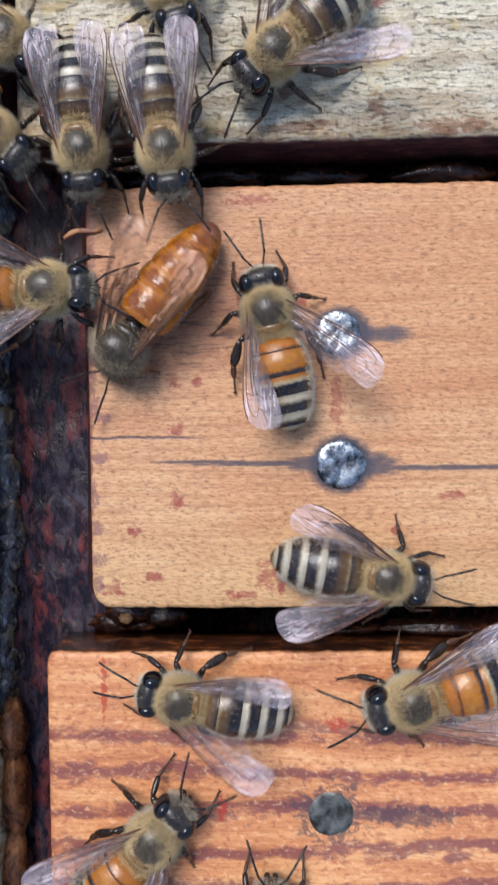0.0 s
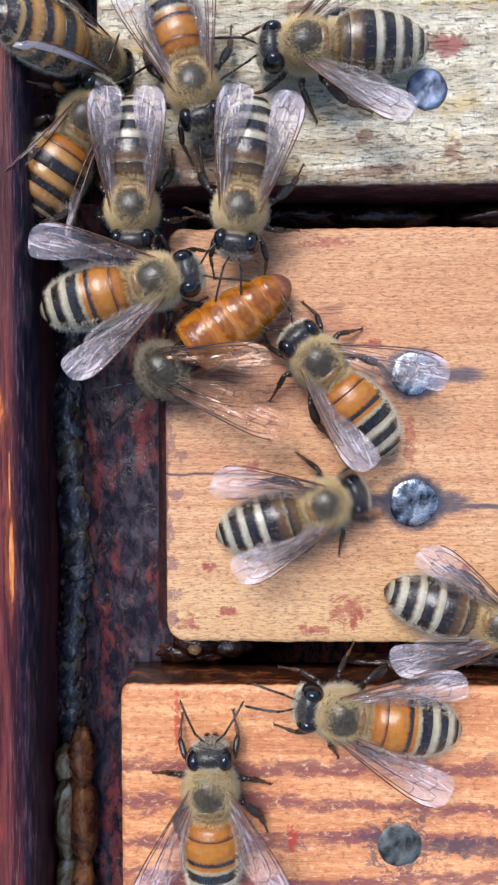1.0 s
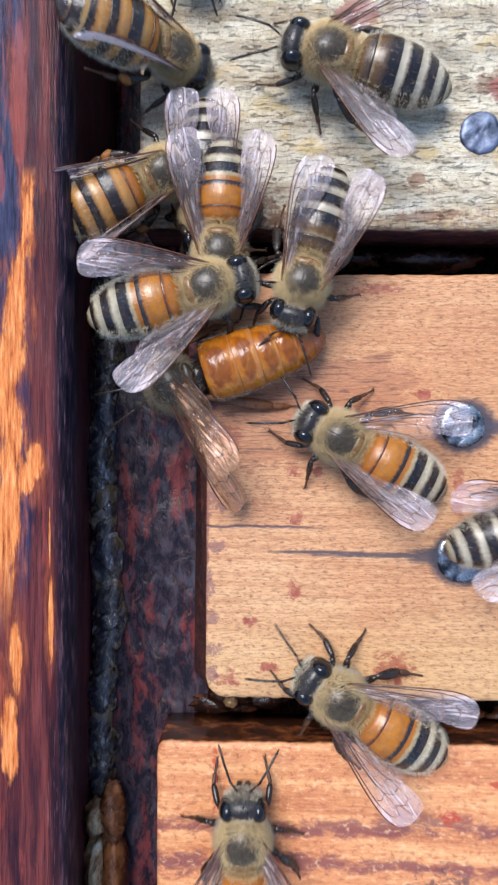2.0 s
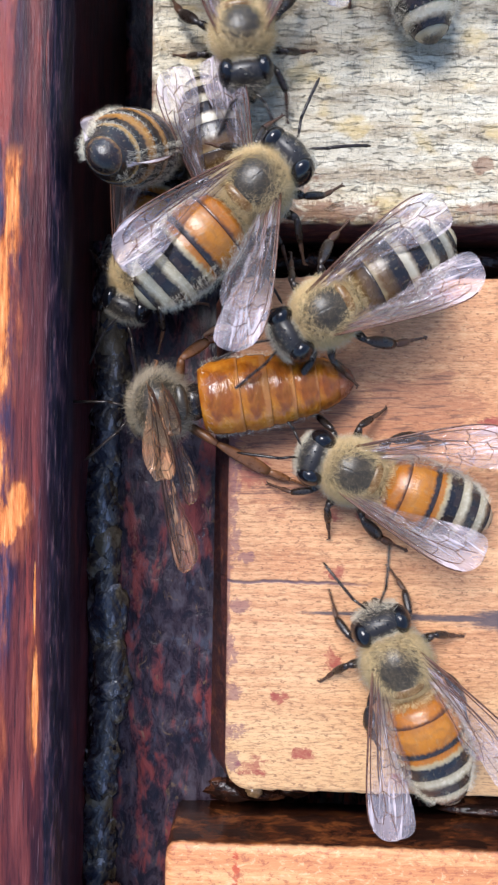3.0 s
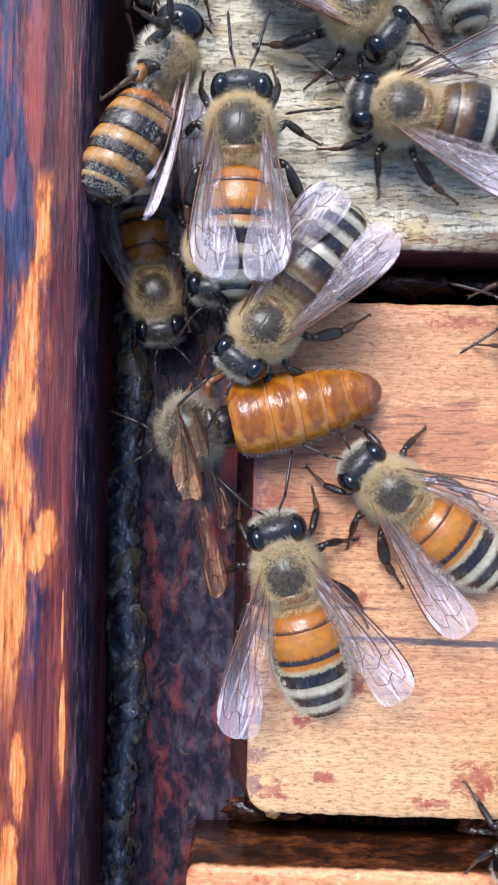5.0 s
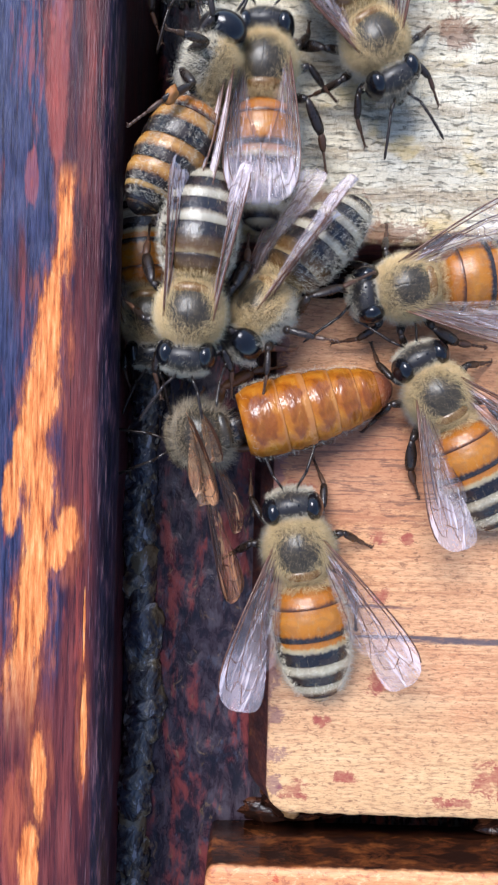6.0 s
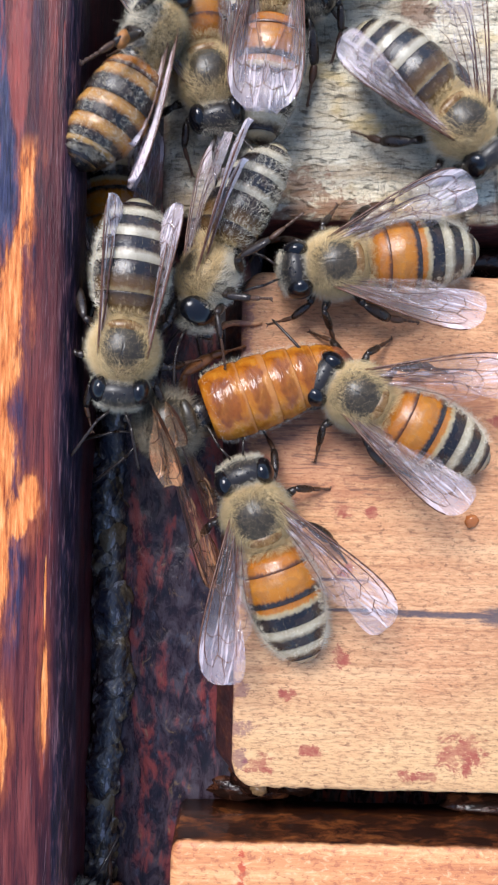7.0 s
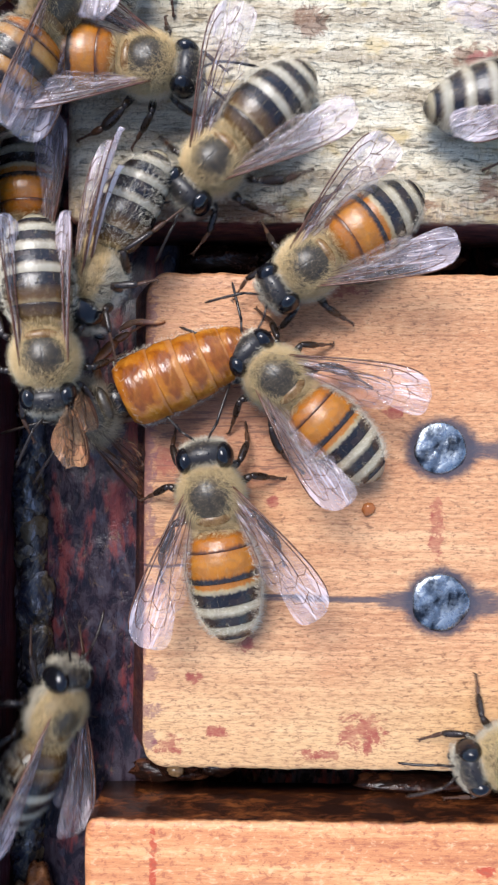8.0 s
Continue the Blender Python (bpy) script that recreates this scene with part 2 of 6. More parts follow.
def wood_grey():
    """Weathered cream-grey wood with short dark checks and yellow wax stains."""
    m = Nodes("weathered_wood", 0.75)
    fibre = m.noise((0.35, 3.2, 2.0), 6, 0.7, 0.4)
    mottled = m.noise((0.5, 0.6, 0.5), 5, 0.7)
    broad = m.noise((0.07, 0.28, 0.3), 3, shift=(2, 5, 0))
    c = m.ramp(m.math("ADD", m.math("MULTIPLY", fibre, 0.5), m.math("MULTIPLY", mottled, 0.5)),
               (0.34, (0.42, 0.35, 0.23)), (0.47, (0.7, 0.61, 0.43)), (0.6, (0.86, 0.79, 0.61)))
    c = m.mix(m.range(broad, 0.5, 0.68, 0, 0.42), c, (0.38, 0.35, 0.29))
    check = m.noise((1.2, 4.6, 3.0), 5, 0.75, 0.7, shift=(4, 1, 0))
    c = m.mix(m.range(check, 0.57, 0.66, 0, 0.5), c, (0.15, 0.12, 0.09))
    ridge = m.math("SINE", m.math("ADD", m.math("MULTIPLY", m.y, 2.9), m.math("MULTIPLY", m.noise((0.08, 0.3, 0.3), 3, shift=(1, 1, 4)), 5.0)))
    c = m.mix(m.range(m.math("ADD", m.math("MULTIPLY", ridge, 0.17), m.noise((0.3, 1.2, 1), 4, 0.7, shift=(6, 6, 0))), 0.52, 0.66, 0, 0.55), c, (0.34, 0.25, 0.15))
    warp = m.vec("ADD", m.vec("MULTIPLY", m.place, (0.55, 1.7, 1.0)), m.vec("SCALE", m.swirl((0.9, 0.9, 0.9)), scale=1.6))
    crackle = m.cells_at(warp)
    gap = m.math("MULTIPLY", m.range(crackle, 0.06, 0.015), m.range(m.noise((0.3, 0.4, 0.3), 3, 0.6, shift=(5, 5, 5)), 0.52, 0.64))
    c = m.mix(m.math("MULTIPLY", gap, 0.5), c, (0.13, 0.1, 0.07))
    pits = m.noise((2.6, 2.2, 2), 4, 0.8, shift=(9, 3, 0))
    c = m.mix(m.range(pits, 0.56, 0.68, 0, 0.55), c, (0.16, 0.13, 0.1))
    grit = m.noise((5.0, 6.0, 4), 3, 0.75, shift=(2, 6, 1))
    c = m.mix(m.range(grit, 0.55, 0.64, 0, 0.5), c, (0.2, 0.165, 0.12))
    c = m.mix(m.range(grit, 0.44, 0.36, 0, 0.35), c, (0.92, 0.86, 0.7))
    worn = m.math("MULTIPLY", m.range(m.y, 33.5, 30.0), m.range(m.noise((0.35, 0.6, 0.5), 5, 0.7, 0.5, shift=(3, 8, 2)), 0.42, 0.6))
    c = m.mix(m.math("MULTIPLY", worn, 0.55), c, m.ramp(pits, (0.4, (0.5, 0.3, 0.1)), (0.6, (0.24, 0.1, 0.045))))
    vert = m.noise((7.0, 1.0, 2.0), 3, 0.7, 0.8, shift=(1, 9, 0))
    c = m.mix(m.range(vert, 0.6, 0.68, 0, 0.5), c, (0.12, 0.1, 0.08))
    yellow = m.noise((0.35, 0.5, 0.5), 3, 0.6, shift=(8, 2, 0))
    c = m.mix(m.range(yellow, 0.54, 0.68, 0, 0.6), c, (0.6, 0.43, 0.16))
    stain = m.noise((0.16, 0.3, 0.3), 4, 0.65, 0.4, shift=(1, 7, 3))
    c = m.mix(m.range(stain, 0.54, 0.7, 0, 0.42), c, (0.36, 0.24, 0.12))
    rag = m.math("MULTIPLY", m.math("SUBTRACT", m.noise((1.2, 1.4, 1), 5, 0.75, 0.6), 0.47), 7.0)
    brown = spots(m, ((12.9, 32.8, 0.5, 0.5), (4.5, 30.3, 4.0, 0.6), (8.8, 40.5, 1.0, 0.9), (17.8, 38.6, 1.8, 0.7), (2.0, 31.5, 3.0, 0.9), (23, 30.4, 2.0, 0.5), (8.7, 42.5, 0.5, 0.7), (13.5, 30.6, 2.6, 0.4), (18.5, 31.6, 0.7, 0.8)), rag)
    c = m.mix(m.math("MULTIPLY", brown, 0.65), c, (0.2, 0.07, 0.03))
    pink = spots(m, ((9.0, 42.9, 1.3, 0.9), (18.1, 38.3, 0.9, 0.8)), m.math("MULTIPLY", rag, 0.5))
    c = m.mix(m.math("MULTIPLY", pink, 0.7), c, (0.36, 0.1, 0.09))
    # wine-brown sides below the top face, with a ragged upper limit
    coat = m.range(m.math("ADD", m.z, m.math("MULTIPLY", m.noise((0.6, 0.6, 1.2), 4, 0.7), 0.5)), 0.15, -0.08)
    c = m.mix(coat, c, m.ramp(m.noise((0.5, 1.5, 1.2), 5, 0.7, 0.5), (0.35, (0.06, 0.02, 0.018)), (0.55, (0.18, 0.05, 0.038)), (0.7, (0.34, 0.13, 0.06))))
    m.bump(m.math("ADD", m.math("SUBTRACT", m.math("ADD", fibre, mottled), m.range(check, 0.55, 0.66)), m.math("MULTIPLY", ridge, 0.35)), 0.9, 0.2)
    return m.done(c)


def paint_rim():
    """Dark maroon and slate-blue weathered paint along y, worn to bare orange wood in a long streak."""
    m = Nodes("worn_paint", 0.42, 0, 0.16)
    run = m.noise((1.6, 0.11, 0.5), 5, 0.65, 0.4)
    fine = m.noise((6.0, 0.5, 1.5), 4, 0.7)
    blue = m.noise((0.5, 0.07, 0.4), 4, 0.6, shift=(3, 1, 0))
    c = m.ramp(run, (0.34, (0.024, 0.009, 0.016)), (0.47, (0.075, 0.018, 0.021)), (0.62, (0.165, 0.04, 0.036)))
    slate = m.math("MULTIPLY", m.range(blue, 0.38, 0.5), m.math("MULTIPLY", m.range(m.math("ADD", m.x, m.math("MULTIPLY", run, 2.4)), -8.0, -9.2), m.range(m.y, 5.0, 10.0)))
    c = m.mix(slate, c, m.ramp(fine, (0.35, (0.012, 0.016, 0.045)), (0.65, (0.055, 0.06, 0.125))))
    c = m.mix(m.range(m.noise((1.2, 0.12, 1), 4, 0.7, shift=(6, 2, 2)), 0.58, 0.66, 0, 0.5), c, (0.3, 0.055, 0.04))
    lines = m.noise((9.0, 0.22, 2.0), 4, 0.7, 0.3, shift=(1, 4, 2))
    c = m.mix(m.range(lines, 0.54, 0.64, 0, 0.7), c, (0.015, 0.009, 0.014))
    c = m.mix(m.range(lines, 0.42, 0.34, 0, 0.12), c, (0.24, 0.09, 0.1))
    flake = spots(m, ((-10.1, 35.5, 0.45, 4.0), (-11.6, 1.6, 0.6, 2.6), (-11.2, 31.0, 0.3, 1.2)), m.math("MULTIPLY", m.math("SUBTRACT", m.noise((2.5, 0.6, 1), 4, 0.65, shift=(2, 2, 0)), 0.5), 3.0))
    c = m.mix(m.math("MULTIPLY", flake, 0.35), c, (0.46, 0.1, 0.075))
    # bare wood: a streak whose middle wanders with y, and chips on the edge
    along = m.range(m.y, 8.0, 32.0)
    m.tree.nodes[-1].interpolation_type = "LINEAR"
    wander = m.ramp(along, (0.0, (0.0,) * 3), (0.23, (0.31,) * 3), (0.36, (0.39,) * 3), (0.48, (0.2,) * 3), (0.6, (0.43,) * 3), (0.72, (0.5,) * 3), (0.86, (0.8,) * 3), (1.0, (0.9,) * 3))
    mid = m.math("ADD", m.math("MULTIPLY", wander, 2.0), -11.35)
    off = m.math("ABSOLUTE", m.math("SUBTRACT", m.x, mid))
    ragged = m.math("MULTIPLY", m.math("SUBTRACT", m.noise((2.2, 0.35, 0.5), 5, 0.7), 0.5), 2.0)
    width = m.math("MULTIPLY", m.range(m.y, 5.0, 11.0), m.range(m.y, 32.0, 30.5))
    wide = m.range(m.y, 29.0, 22.0, 0.28, 0.66)
    bare = m.math("MULTIPLY", m.range(m.math("SUBTRACT", m.math("ADD", off, ragged), wide), 0.12, -0.2), width)
    rag = m.math("MULTIPLY", m.math("SUBTRACT", m.noise((2.5, 0.8, 1), 4, 0.65), 0.5), 2.2)
    chips = spots(m, ((-9.3, 15.4, 0.46, 1.1), (-9.75, 14.5, 0.45, 0.9), (-8.45, 6.4, 0.14, 2.4), (-8.5, 11.0, 0.05, 1.6), (-10.4, 4.4, 0.34, 2.0), (-10.8, -0.5, 0.5, 2.4), (-11.9, 16.8, 0.38, 1.6), (-11.6, 18.6, 0.25, 1.5), (-11.0, 20, 0.3, 3)), rag)
    top = m.range(m.z, 4.4, 4.9)
    bare = m.math("MULTIPLY", top, m.math("MAXIMUM", bare, chips))
    halo = m.math("MULTIPLY", m.range(m.math("SUBTRACT", m.math("ADD", off, m.math("MULTIPLY", ragged, 1.3)), wide), 0.55, 0.0), width)
    halo = m.math("MAXIMUM", halo, spots(m, ((-9.3, 14.9, 0.7, 1.9), (-8.5, 6.6, 0.3, 3.4), (-10.4, 4.6, 0.6, 3.0), (-11.4, 2.0, 0.6, 2.6)), rag, 0.7))
    c = m.mix(m.math("MULTIPLY", m.math("MULTIPLY", halo, top), 0.6), c, m.ramp(fine, (0.35, (0.12, 0.022, 0.014)), (0.62, (0.42, 0.11, 0.045))))
    c = m.mix(bare, c, m.ramp(fine, (0.3, (0.22, 0.04, 0.015)), (0.45, (0.6, 0.17, 0.045)), (0.58, (0.76, 0.28, 0.085)), (0.72, (0.86, 0.44, 0.18))))
    # near-black across the lip and inner face, streaked with paler lines
    lip_dark = m.range(m.math("ADD", m.x, m.math("MULTIPLY", m.math("SUBTRACT", run, 0.5), 1.6)), -8.45, -7.85)
    c = m.mix(m.math("MULTIPLY", lip_dark, m.math("SUBTRACT", 1.0, m.math("MULTIPLY", top, m.spot(-8.45, 6.4, 0.14, 2.4, rag)))), c, m.ramp(fine, (0.42, (0.006, 0.006, 0.014)), (0.54, (0.02, 0.014, 0.028)), (0.66, (0.11, 0.05, 0.065))))
    fibre = m.noise((14.0, 0.35, 6.0), 3, 0.7, shift=(7, 1, 3))
    c = m.mix(m.math("MULTIPLY", m.range(fibre, 0.59, 0.66), m.range(m.x, -9.4, -8.4, 0.08, 0.4)), c, (0.3, 0.17, 0.18))
    m.bump(m.math("SUBTRACT", m.math("ADD", run, m.math("ADD", m.math("MULTIPLY", fine, 0.6), m.math("MULTIPLY", fibre, 0.4))), m.math("MULTIPLY", bare, 0.5)), 0.7, 0.17)
    return m.done(c, m.range(bare, 0, 1, 0.36, 0.6))


def paint_ledge():
    """Dark brown-black ledge with red paint left in streaks along y and dull tan and slate specks."""
    m = Nodes("dark_ledge", 0.4, 0, 0.3)
    a = m.noise((0.75, 0.16, 0.5), 4, 0.65, 0.5)
    b = m.noise((1.4, 0.7, 1.0), 5, 0.7, 0.4)
    c = m.ramp(b, (0.36, (0.01, 0.009, 0.015)), (0.5, (0.028, 0.018, 0.026)), (0.62, (0.055, 0.045, 0.06)))
    red = m.math("ADD", m.math("MULTIPLY", a, 0.7), m.math("MULTIPLY", b, 0.3))
    c = m.mix(m.range(red, 0.475, 0.58, 0, 0.85), c, m.ramp(b, (0.4, (0.06, 0.014, 0.017)), (0.6, (0.19, 0.034, 0.03))))
    slate = m.noise((0.9, 0.5, 0.8), 4, 0.7, 0.6, shift=(4, 8, 1))
    c = m.mix(m.range(slate, 0.56, 0.66, 0, 0.6), c, (0.05, 0.056, 0.085))
    tan = m.noise((1.5, 0.9, 1.0), 4, 0.7, 0.8, shift=(7, 2, 5))
    c = m.mix(m.range(tan, 0.6, 0.68, 0, 0.6), c, (0.17, 0.11, 0.06))
    m.bump(m.math("ADD", a, m.math("ADD", b, m.math("MULTIPLY", m.noise((3, 2, 3), 3, 0.6), 0.3))), 0.45, 0.25)
    return m.done(c, m.range(b, 0.3, 0.7, 0.16, 0.45))


def dark_gunk():
    m = Nodes("old_propolis", 0.2, 0, 0.8)
    a = m.noise((0.7, 0.5, 0.7), 5, 0.7, 0.7)
    c = m.ramp(a, (0.34, (0.008, 0.008, 0.012)), (0.46, (0.032, 0.034, 0.045)), (0.54, (0.13, 0.11, 0.085)), (0.61, (0.4, 0.38, 0.37)))
    c = m.mix(m.range(m.random(), 0.3, 1.0, 0, 0.4), c, m.mix(m.random(), (0.014, 0.016, 0.026), (0.13, 0.085, 0.045)))
    tone = m.math("ADD", m.math("MULTIPLY", m.random(), 0.6), m.math("MULTIPLY", m.noise((0.8, 0.8, 0.8), 4, 0.6, 0.6, shift=(4, 1, 2)), 0.5))
    c = m.mix(m.range(tone, 0.72, 0.8, 0, 0.6), c, (0.24, 0.18, 0.1))
    c = m.mix(m.range(tone, 0.46, 0.36, 0, 0.4), c, (0.04, 0.048, 0.08))
    tan = m.noise((0.8, 0.45, 0.8), 4, 0.65, 0.6, shift=(2, 9, 4))
    c = m.mix(m.range(tan, 0.52, 0.62, 0, 0.75), c, m.ramp(a, (0.4, (0.07, 0.045, 0.02)), (0.6, (0.34, 0.25, 0.12))))
    pale = m.noise((1.1, 0.7, 1.1), 4, 0.7, 0.5, shift=(6, 3, 8))
    c = m.mix(m.range(pale, 0.58, 0.66, 0, 0.7), c, (0.4, 0.4, 0.44))
    m.bump(m.math("ADD", a, m.noise((1.6, 1.4, 1.6), 3, 0.6)), 0.55, 0.35)
    return m.done(c, m.range(a, 0.35, 0.65, 0.08, 0.3))


def brown_gunk():
    m = Nodes("brown_propolis", 0.35)
    a = m.noise((0.5, 0.8, 0.8), 5, 0.7, 0.5)
    c = m.ramp(a, (0.38, (0.008, 0.005, 0.004)), (0.52, (0.028, 0.01, 0.006)), (0.68, (0.13, 0.042, 0.014)))
    m.bump(m.math("ADD", a, m.noise((2, 2, 2), 3, 0.6)), 0.5, 0.25)
    return m.done(c, m.range(a, 0.35, 0.65, 0.12, 0.35))


def amber_gunk():
    m = Nodes("amber_propolis", 0.3)
    a = m.noise((0.6, 0.4, 0.8), 5, 0.7, 0.6)
    c = m.ramp(a, (0.36, (0.03, 0.014, 0.008)), (0.48, (0.13, 0.045, 0.016)), (0.62, (0.34, 0.13, 0.04)))
    m.bump(m.math("ADD", a, m.noise((2, 2, 2), 4, 0.7)), 0.6, 0.3)
    return m.done(c, m.range(a, 0.35, 0.65, 0.16, 0.45))


def pale_wax():
    m = Nodes("pale_wax", 0.4)
    a = m.noise((0.6, 0.35, 0.7), 5, 0.7, 0.6)
    c = m.ramp(a, (0.34, (0.06, 0.025, 0.014)), (0.45, (0.22, 0.1, 0.04)), (0.56, (0.52, 0.4, 0.22)), (0.66, (0.7, 0.66, 0.52)))
    m.bump(a, 0.7, 0.4)
    return m.done(c)


def clear_drop():
    m = Nodes("honey_drop", 0.06)
    m.bump(m.noise((2, 2, 2), 2), 0.2, 0.05)
    return m.done(m.mix(m.noise((2, 2, 2)), (0.3, 0.08, 0.02), (0.45, 0.17, 0.05)))


def nail_metal(name, dark, light, rough):
    m = Nodes(name, rough, 0.9)
    a = m.noise((0.9, 0.9, 0.9), 3, 0.55, 0.5)
    b = m.noise((3, 3, 3), 4, 0.7)
    c = m.ramp(m.math("ADD", m.math("MULTIPLY", a, 0.8), m.math("MULTIPLY", b, 0.2)), (0.4, dark), (0.52, light), (0.62, tuple(min(1, v * 1.5) for v in light)))
    m.bump(m.math("ADD", m.math("MULTIPLY", a, 0.6), m.math("MULTIPLY", b, 0.35)), 0.7, 0.16)
    return m.done(c, m.range(b, 0.3, 0.7, rough - 0.12, rough + 0.15))


def chitin(name, colour, rough=0.3, speck=0.25):
    m = Nodes(name, rough)
    a = m.noise((2.5, 2.5, 2.5), 4, 0.65)
    dark, light = tuple(v * (1 - speck) for v in colour), tuple(v * (1 + speck) for v in colour)
    m.bump(m.noise((9, 9, 9), 3), 0.25, 0.03)
    return m.done(m.ramp(a, (0.3, dark), (0.7, light)), m.range(a, 0.3, 0.7, rough - 0.06, rough + 0.14))


def banded(name, stops, rough=0.27, blotch=0.5):
    """A back plate: colours follow the way from its front to its rear edge (y), ragged by fine hair-wide noise."""
    m = Nodes(name, rough, 0, 0.6)
    wobble = m.math("MULTIPLY", m.math("SUBTRACT", m.noise((5.0, 1.2, 5.0), 4, 0.75), 0.5), 0.42)
    side = m.math("MULTIPLY", m.math("MULTIPLY", m.x, m.x), 0.03)
    d = m.math("ADD", m.math("ADD", m.math("MULTIPLY", m.y, -1.0), wobble), side)
    c = m.ramp(m.math("DIVIDE", d, 1.5), *stops)
    mott = m.noise((1.4, 2.2, 1.4), 4, 0.65)
    c = m.mix(m.range(mott, 0.42, 0.62, 0, blotch), c, m.mix(0.5, c, (0.06, 0.02, 0.008)))
    down = m.noise((7.0, 1.4, 7.0), 3, 0.7, shift=(4, 2, 1))
    c = m.mix(m.range(down, 0.58, 0.7, 0, 0.22), c, (0.5, 0.38, 0.2))
    m.bump(m.math("ADD", m.noise((9, 2.5, 9), 3, 0.7), m.math("MULTIPLY", mott, 1.2)), 0.4, 0.05)
    return m.done(c, m.range(mott, 0.3, 0.7, rough - 0.12, rough + 0.12))


def thorax_skin():
    m = Nodes("thorax_skin", 0.28, 0, 0.55)
    n = m.noise((1.6, 1.6, 1.6), 4, 0.7)
    c = m.ramp(n, (0.35, (0.016, 0.012, 0.008)), (0.65, (0.05, 0.036, 0.018)))
    furrow = m.math("MULTIPLY", m.range(m.math("ABSOLUTE", m.math("ADD", m.x, m.math("MULTIPLY", m.math("SUBTRACT", n, 0.5), 0.25))), 0.07, 0.02), m.range(m.y, -0.5, 0.1))
    c = m.mix(m.math("MULTIPLY", furrow, 0.7), c, (0.008, 0.007, 0.006))
    m.bump(m.math("SUBTRACT", m.noise((6, 6, 6), 4, 0.7), m.math("MULTIPLY", furrow, 0.8)), 0.4, 0.05)
    return m.done(c)


def hair(name, dark, light):
    m = Nodes(name, 0.55, 0, 0.35)
    return m.done(m.mix(m.island(), dark, light))


def wing_film(name, tint, veil, rim, gloss_rough=0.07):
    """A clear membrane: seen through, milky towards its outer third, with highlights painted along its pleats."""
    m = Nodes(name, gloss_rough)
    tree = m.tree
    wrinkle = m.noise((0.24, 2.1, 1), 4, 0.55, 1.1)
    crease = m.noise((0.4, 3.4, 1), 3, 0.5, 1.6, shift=(5, 1, 0))
    cloud = m.noise((0.5, 0.7, 1), 3, 0.6, 0.4, shift=(3, 2, 0))
    normal = m.bump(m.math("ADD", wrinkle, m.math("MULTIPLY", crease, 0.5)), 0.8, 0.3)
    m.put(m.shader.inputs["Base Color"], m.mix(m.range(cloud, 0.35, 0.65), tint, (min(1, tint[0] * 1.12), tint[1] * 0.95, tint[2] * 0.94)))
    m.shader.inputs["Specular IOR Level"].default_value = 1.0
    see = tree.nodes.new("ShaderNodeBsdfTransparent")
    see.inputs[0].default_value = (0.98, 0.965, 0.95, 1)
    blend = tree.nodes.new("ShaderNodeMixShader")
    fr = tree.nodes.new("ShaderNodeFresnel")
    fr.inputs["IOR"].default_value = 1.5
    tree.links.new(normal, fr.inputs["Normal"])
    outer = m.math("MULTIPLY", m.range(m.x, 3.6, 6.6), m.range(cloud, 0.35, 0.65, rim * 0.5, rim))
    # highlights painted along the pleats as pale, more opaque streaks
    pleat_glint = m.math("MULTIPLY", m.range(wrinkle, 0.57, 0.65), m.range(m.x, 0.6, 2.2, 0.0, veil * 5.5))
    pleat_glint = m.math("ADD", pleat_glint, m.math("MULTIPLY", m.range(crease, 0.6, 0.65), veil * 4.0))
    m.put(blend.inputs[0], m.math("ADD", m.math("ADD", m.math("ADD", outer, pleat_glint), veil * 0.4), m.math("MULTIPLY", fr.outputs[0], 0.8), clamp=True))
    tree.links.new(see.outputs[0], blend.inputs[1])
    tree.links.new(m.shader.outputs[0], blend.inputs[2])
    tree.links.new(blend.outputs[0], tree.nodes["Material Output"].inputs[0])
    return m.material


def queen_skin(name, patch, deep, rear):
    """Wet-looking amber plate: a reddish see-through patch in its middle, orange flanks, a pale rear rim."""
    m = Nodes(name, 0.14, 0, 0.55)
    n = m.noise((1.1, 1.5, 1.1), 4, 0.6, 0.4)
    d = m.math("MULTIPLY", m.y, -1.0)
    c = m.ramp(n, (0.32, (0.27, 0.068, 0.005)), (0.5, (0.37, 0.115, 0.008)), (0.66, (0.46, 0.175, 0.015)))
    middle = m.math("ADD", m.math("POWER", m.math("DIVIDE", m.math("ABSOLUTE", m.x), patch[0]), 3.0), m.math("POWER", m.math("DIVIDE", m.math("ABSOLUTE", m.math("SUBTRACT", d, patch[1])), patch[2]), 2.0))
    inside = m.range(m.math("ADD", middle, m.math("MULTIPLY", m.math("SUBTRACT", n, 0.5), 2.2)), 1.25, 0.6)
    c = m.mix(m.math("MULTIPLY", inside, deep), c, m.ramp(m.noise((2.2, 3.0, 2.2), 4, 0.65), (0.35, (0.07, 0.016, 0.006)), (0.6, (0.19, 0.045, 0.01))))
    c = m.mix(m.range(m.math("ADD", d, m.math("MULTIPLY", m.math("SUBTRACT", n, 0.5), 0.3)), rear - 0.14, rear, 0, 0.5), c, (0.46, 0.2, 0.07))
    m.bump(m.math("ADD", m.noise((0.9, 2.4, 0.9), 3, 0.5), m.math("MULTIPLY", n, 0.6)), 0.6, 0.2)
    return m.done(c, m.range(n, 0.3, 0.7, 0.1, 0.28))


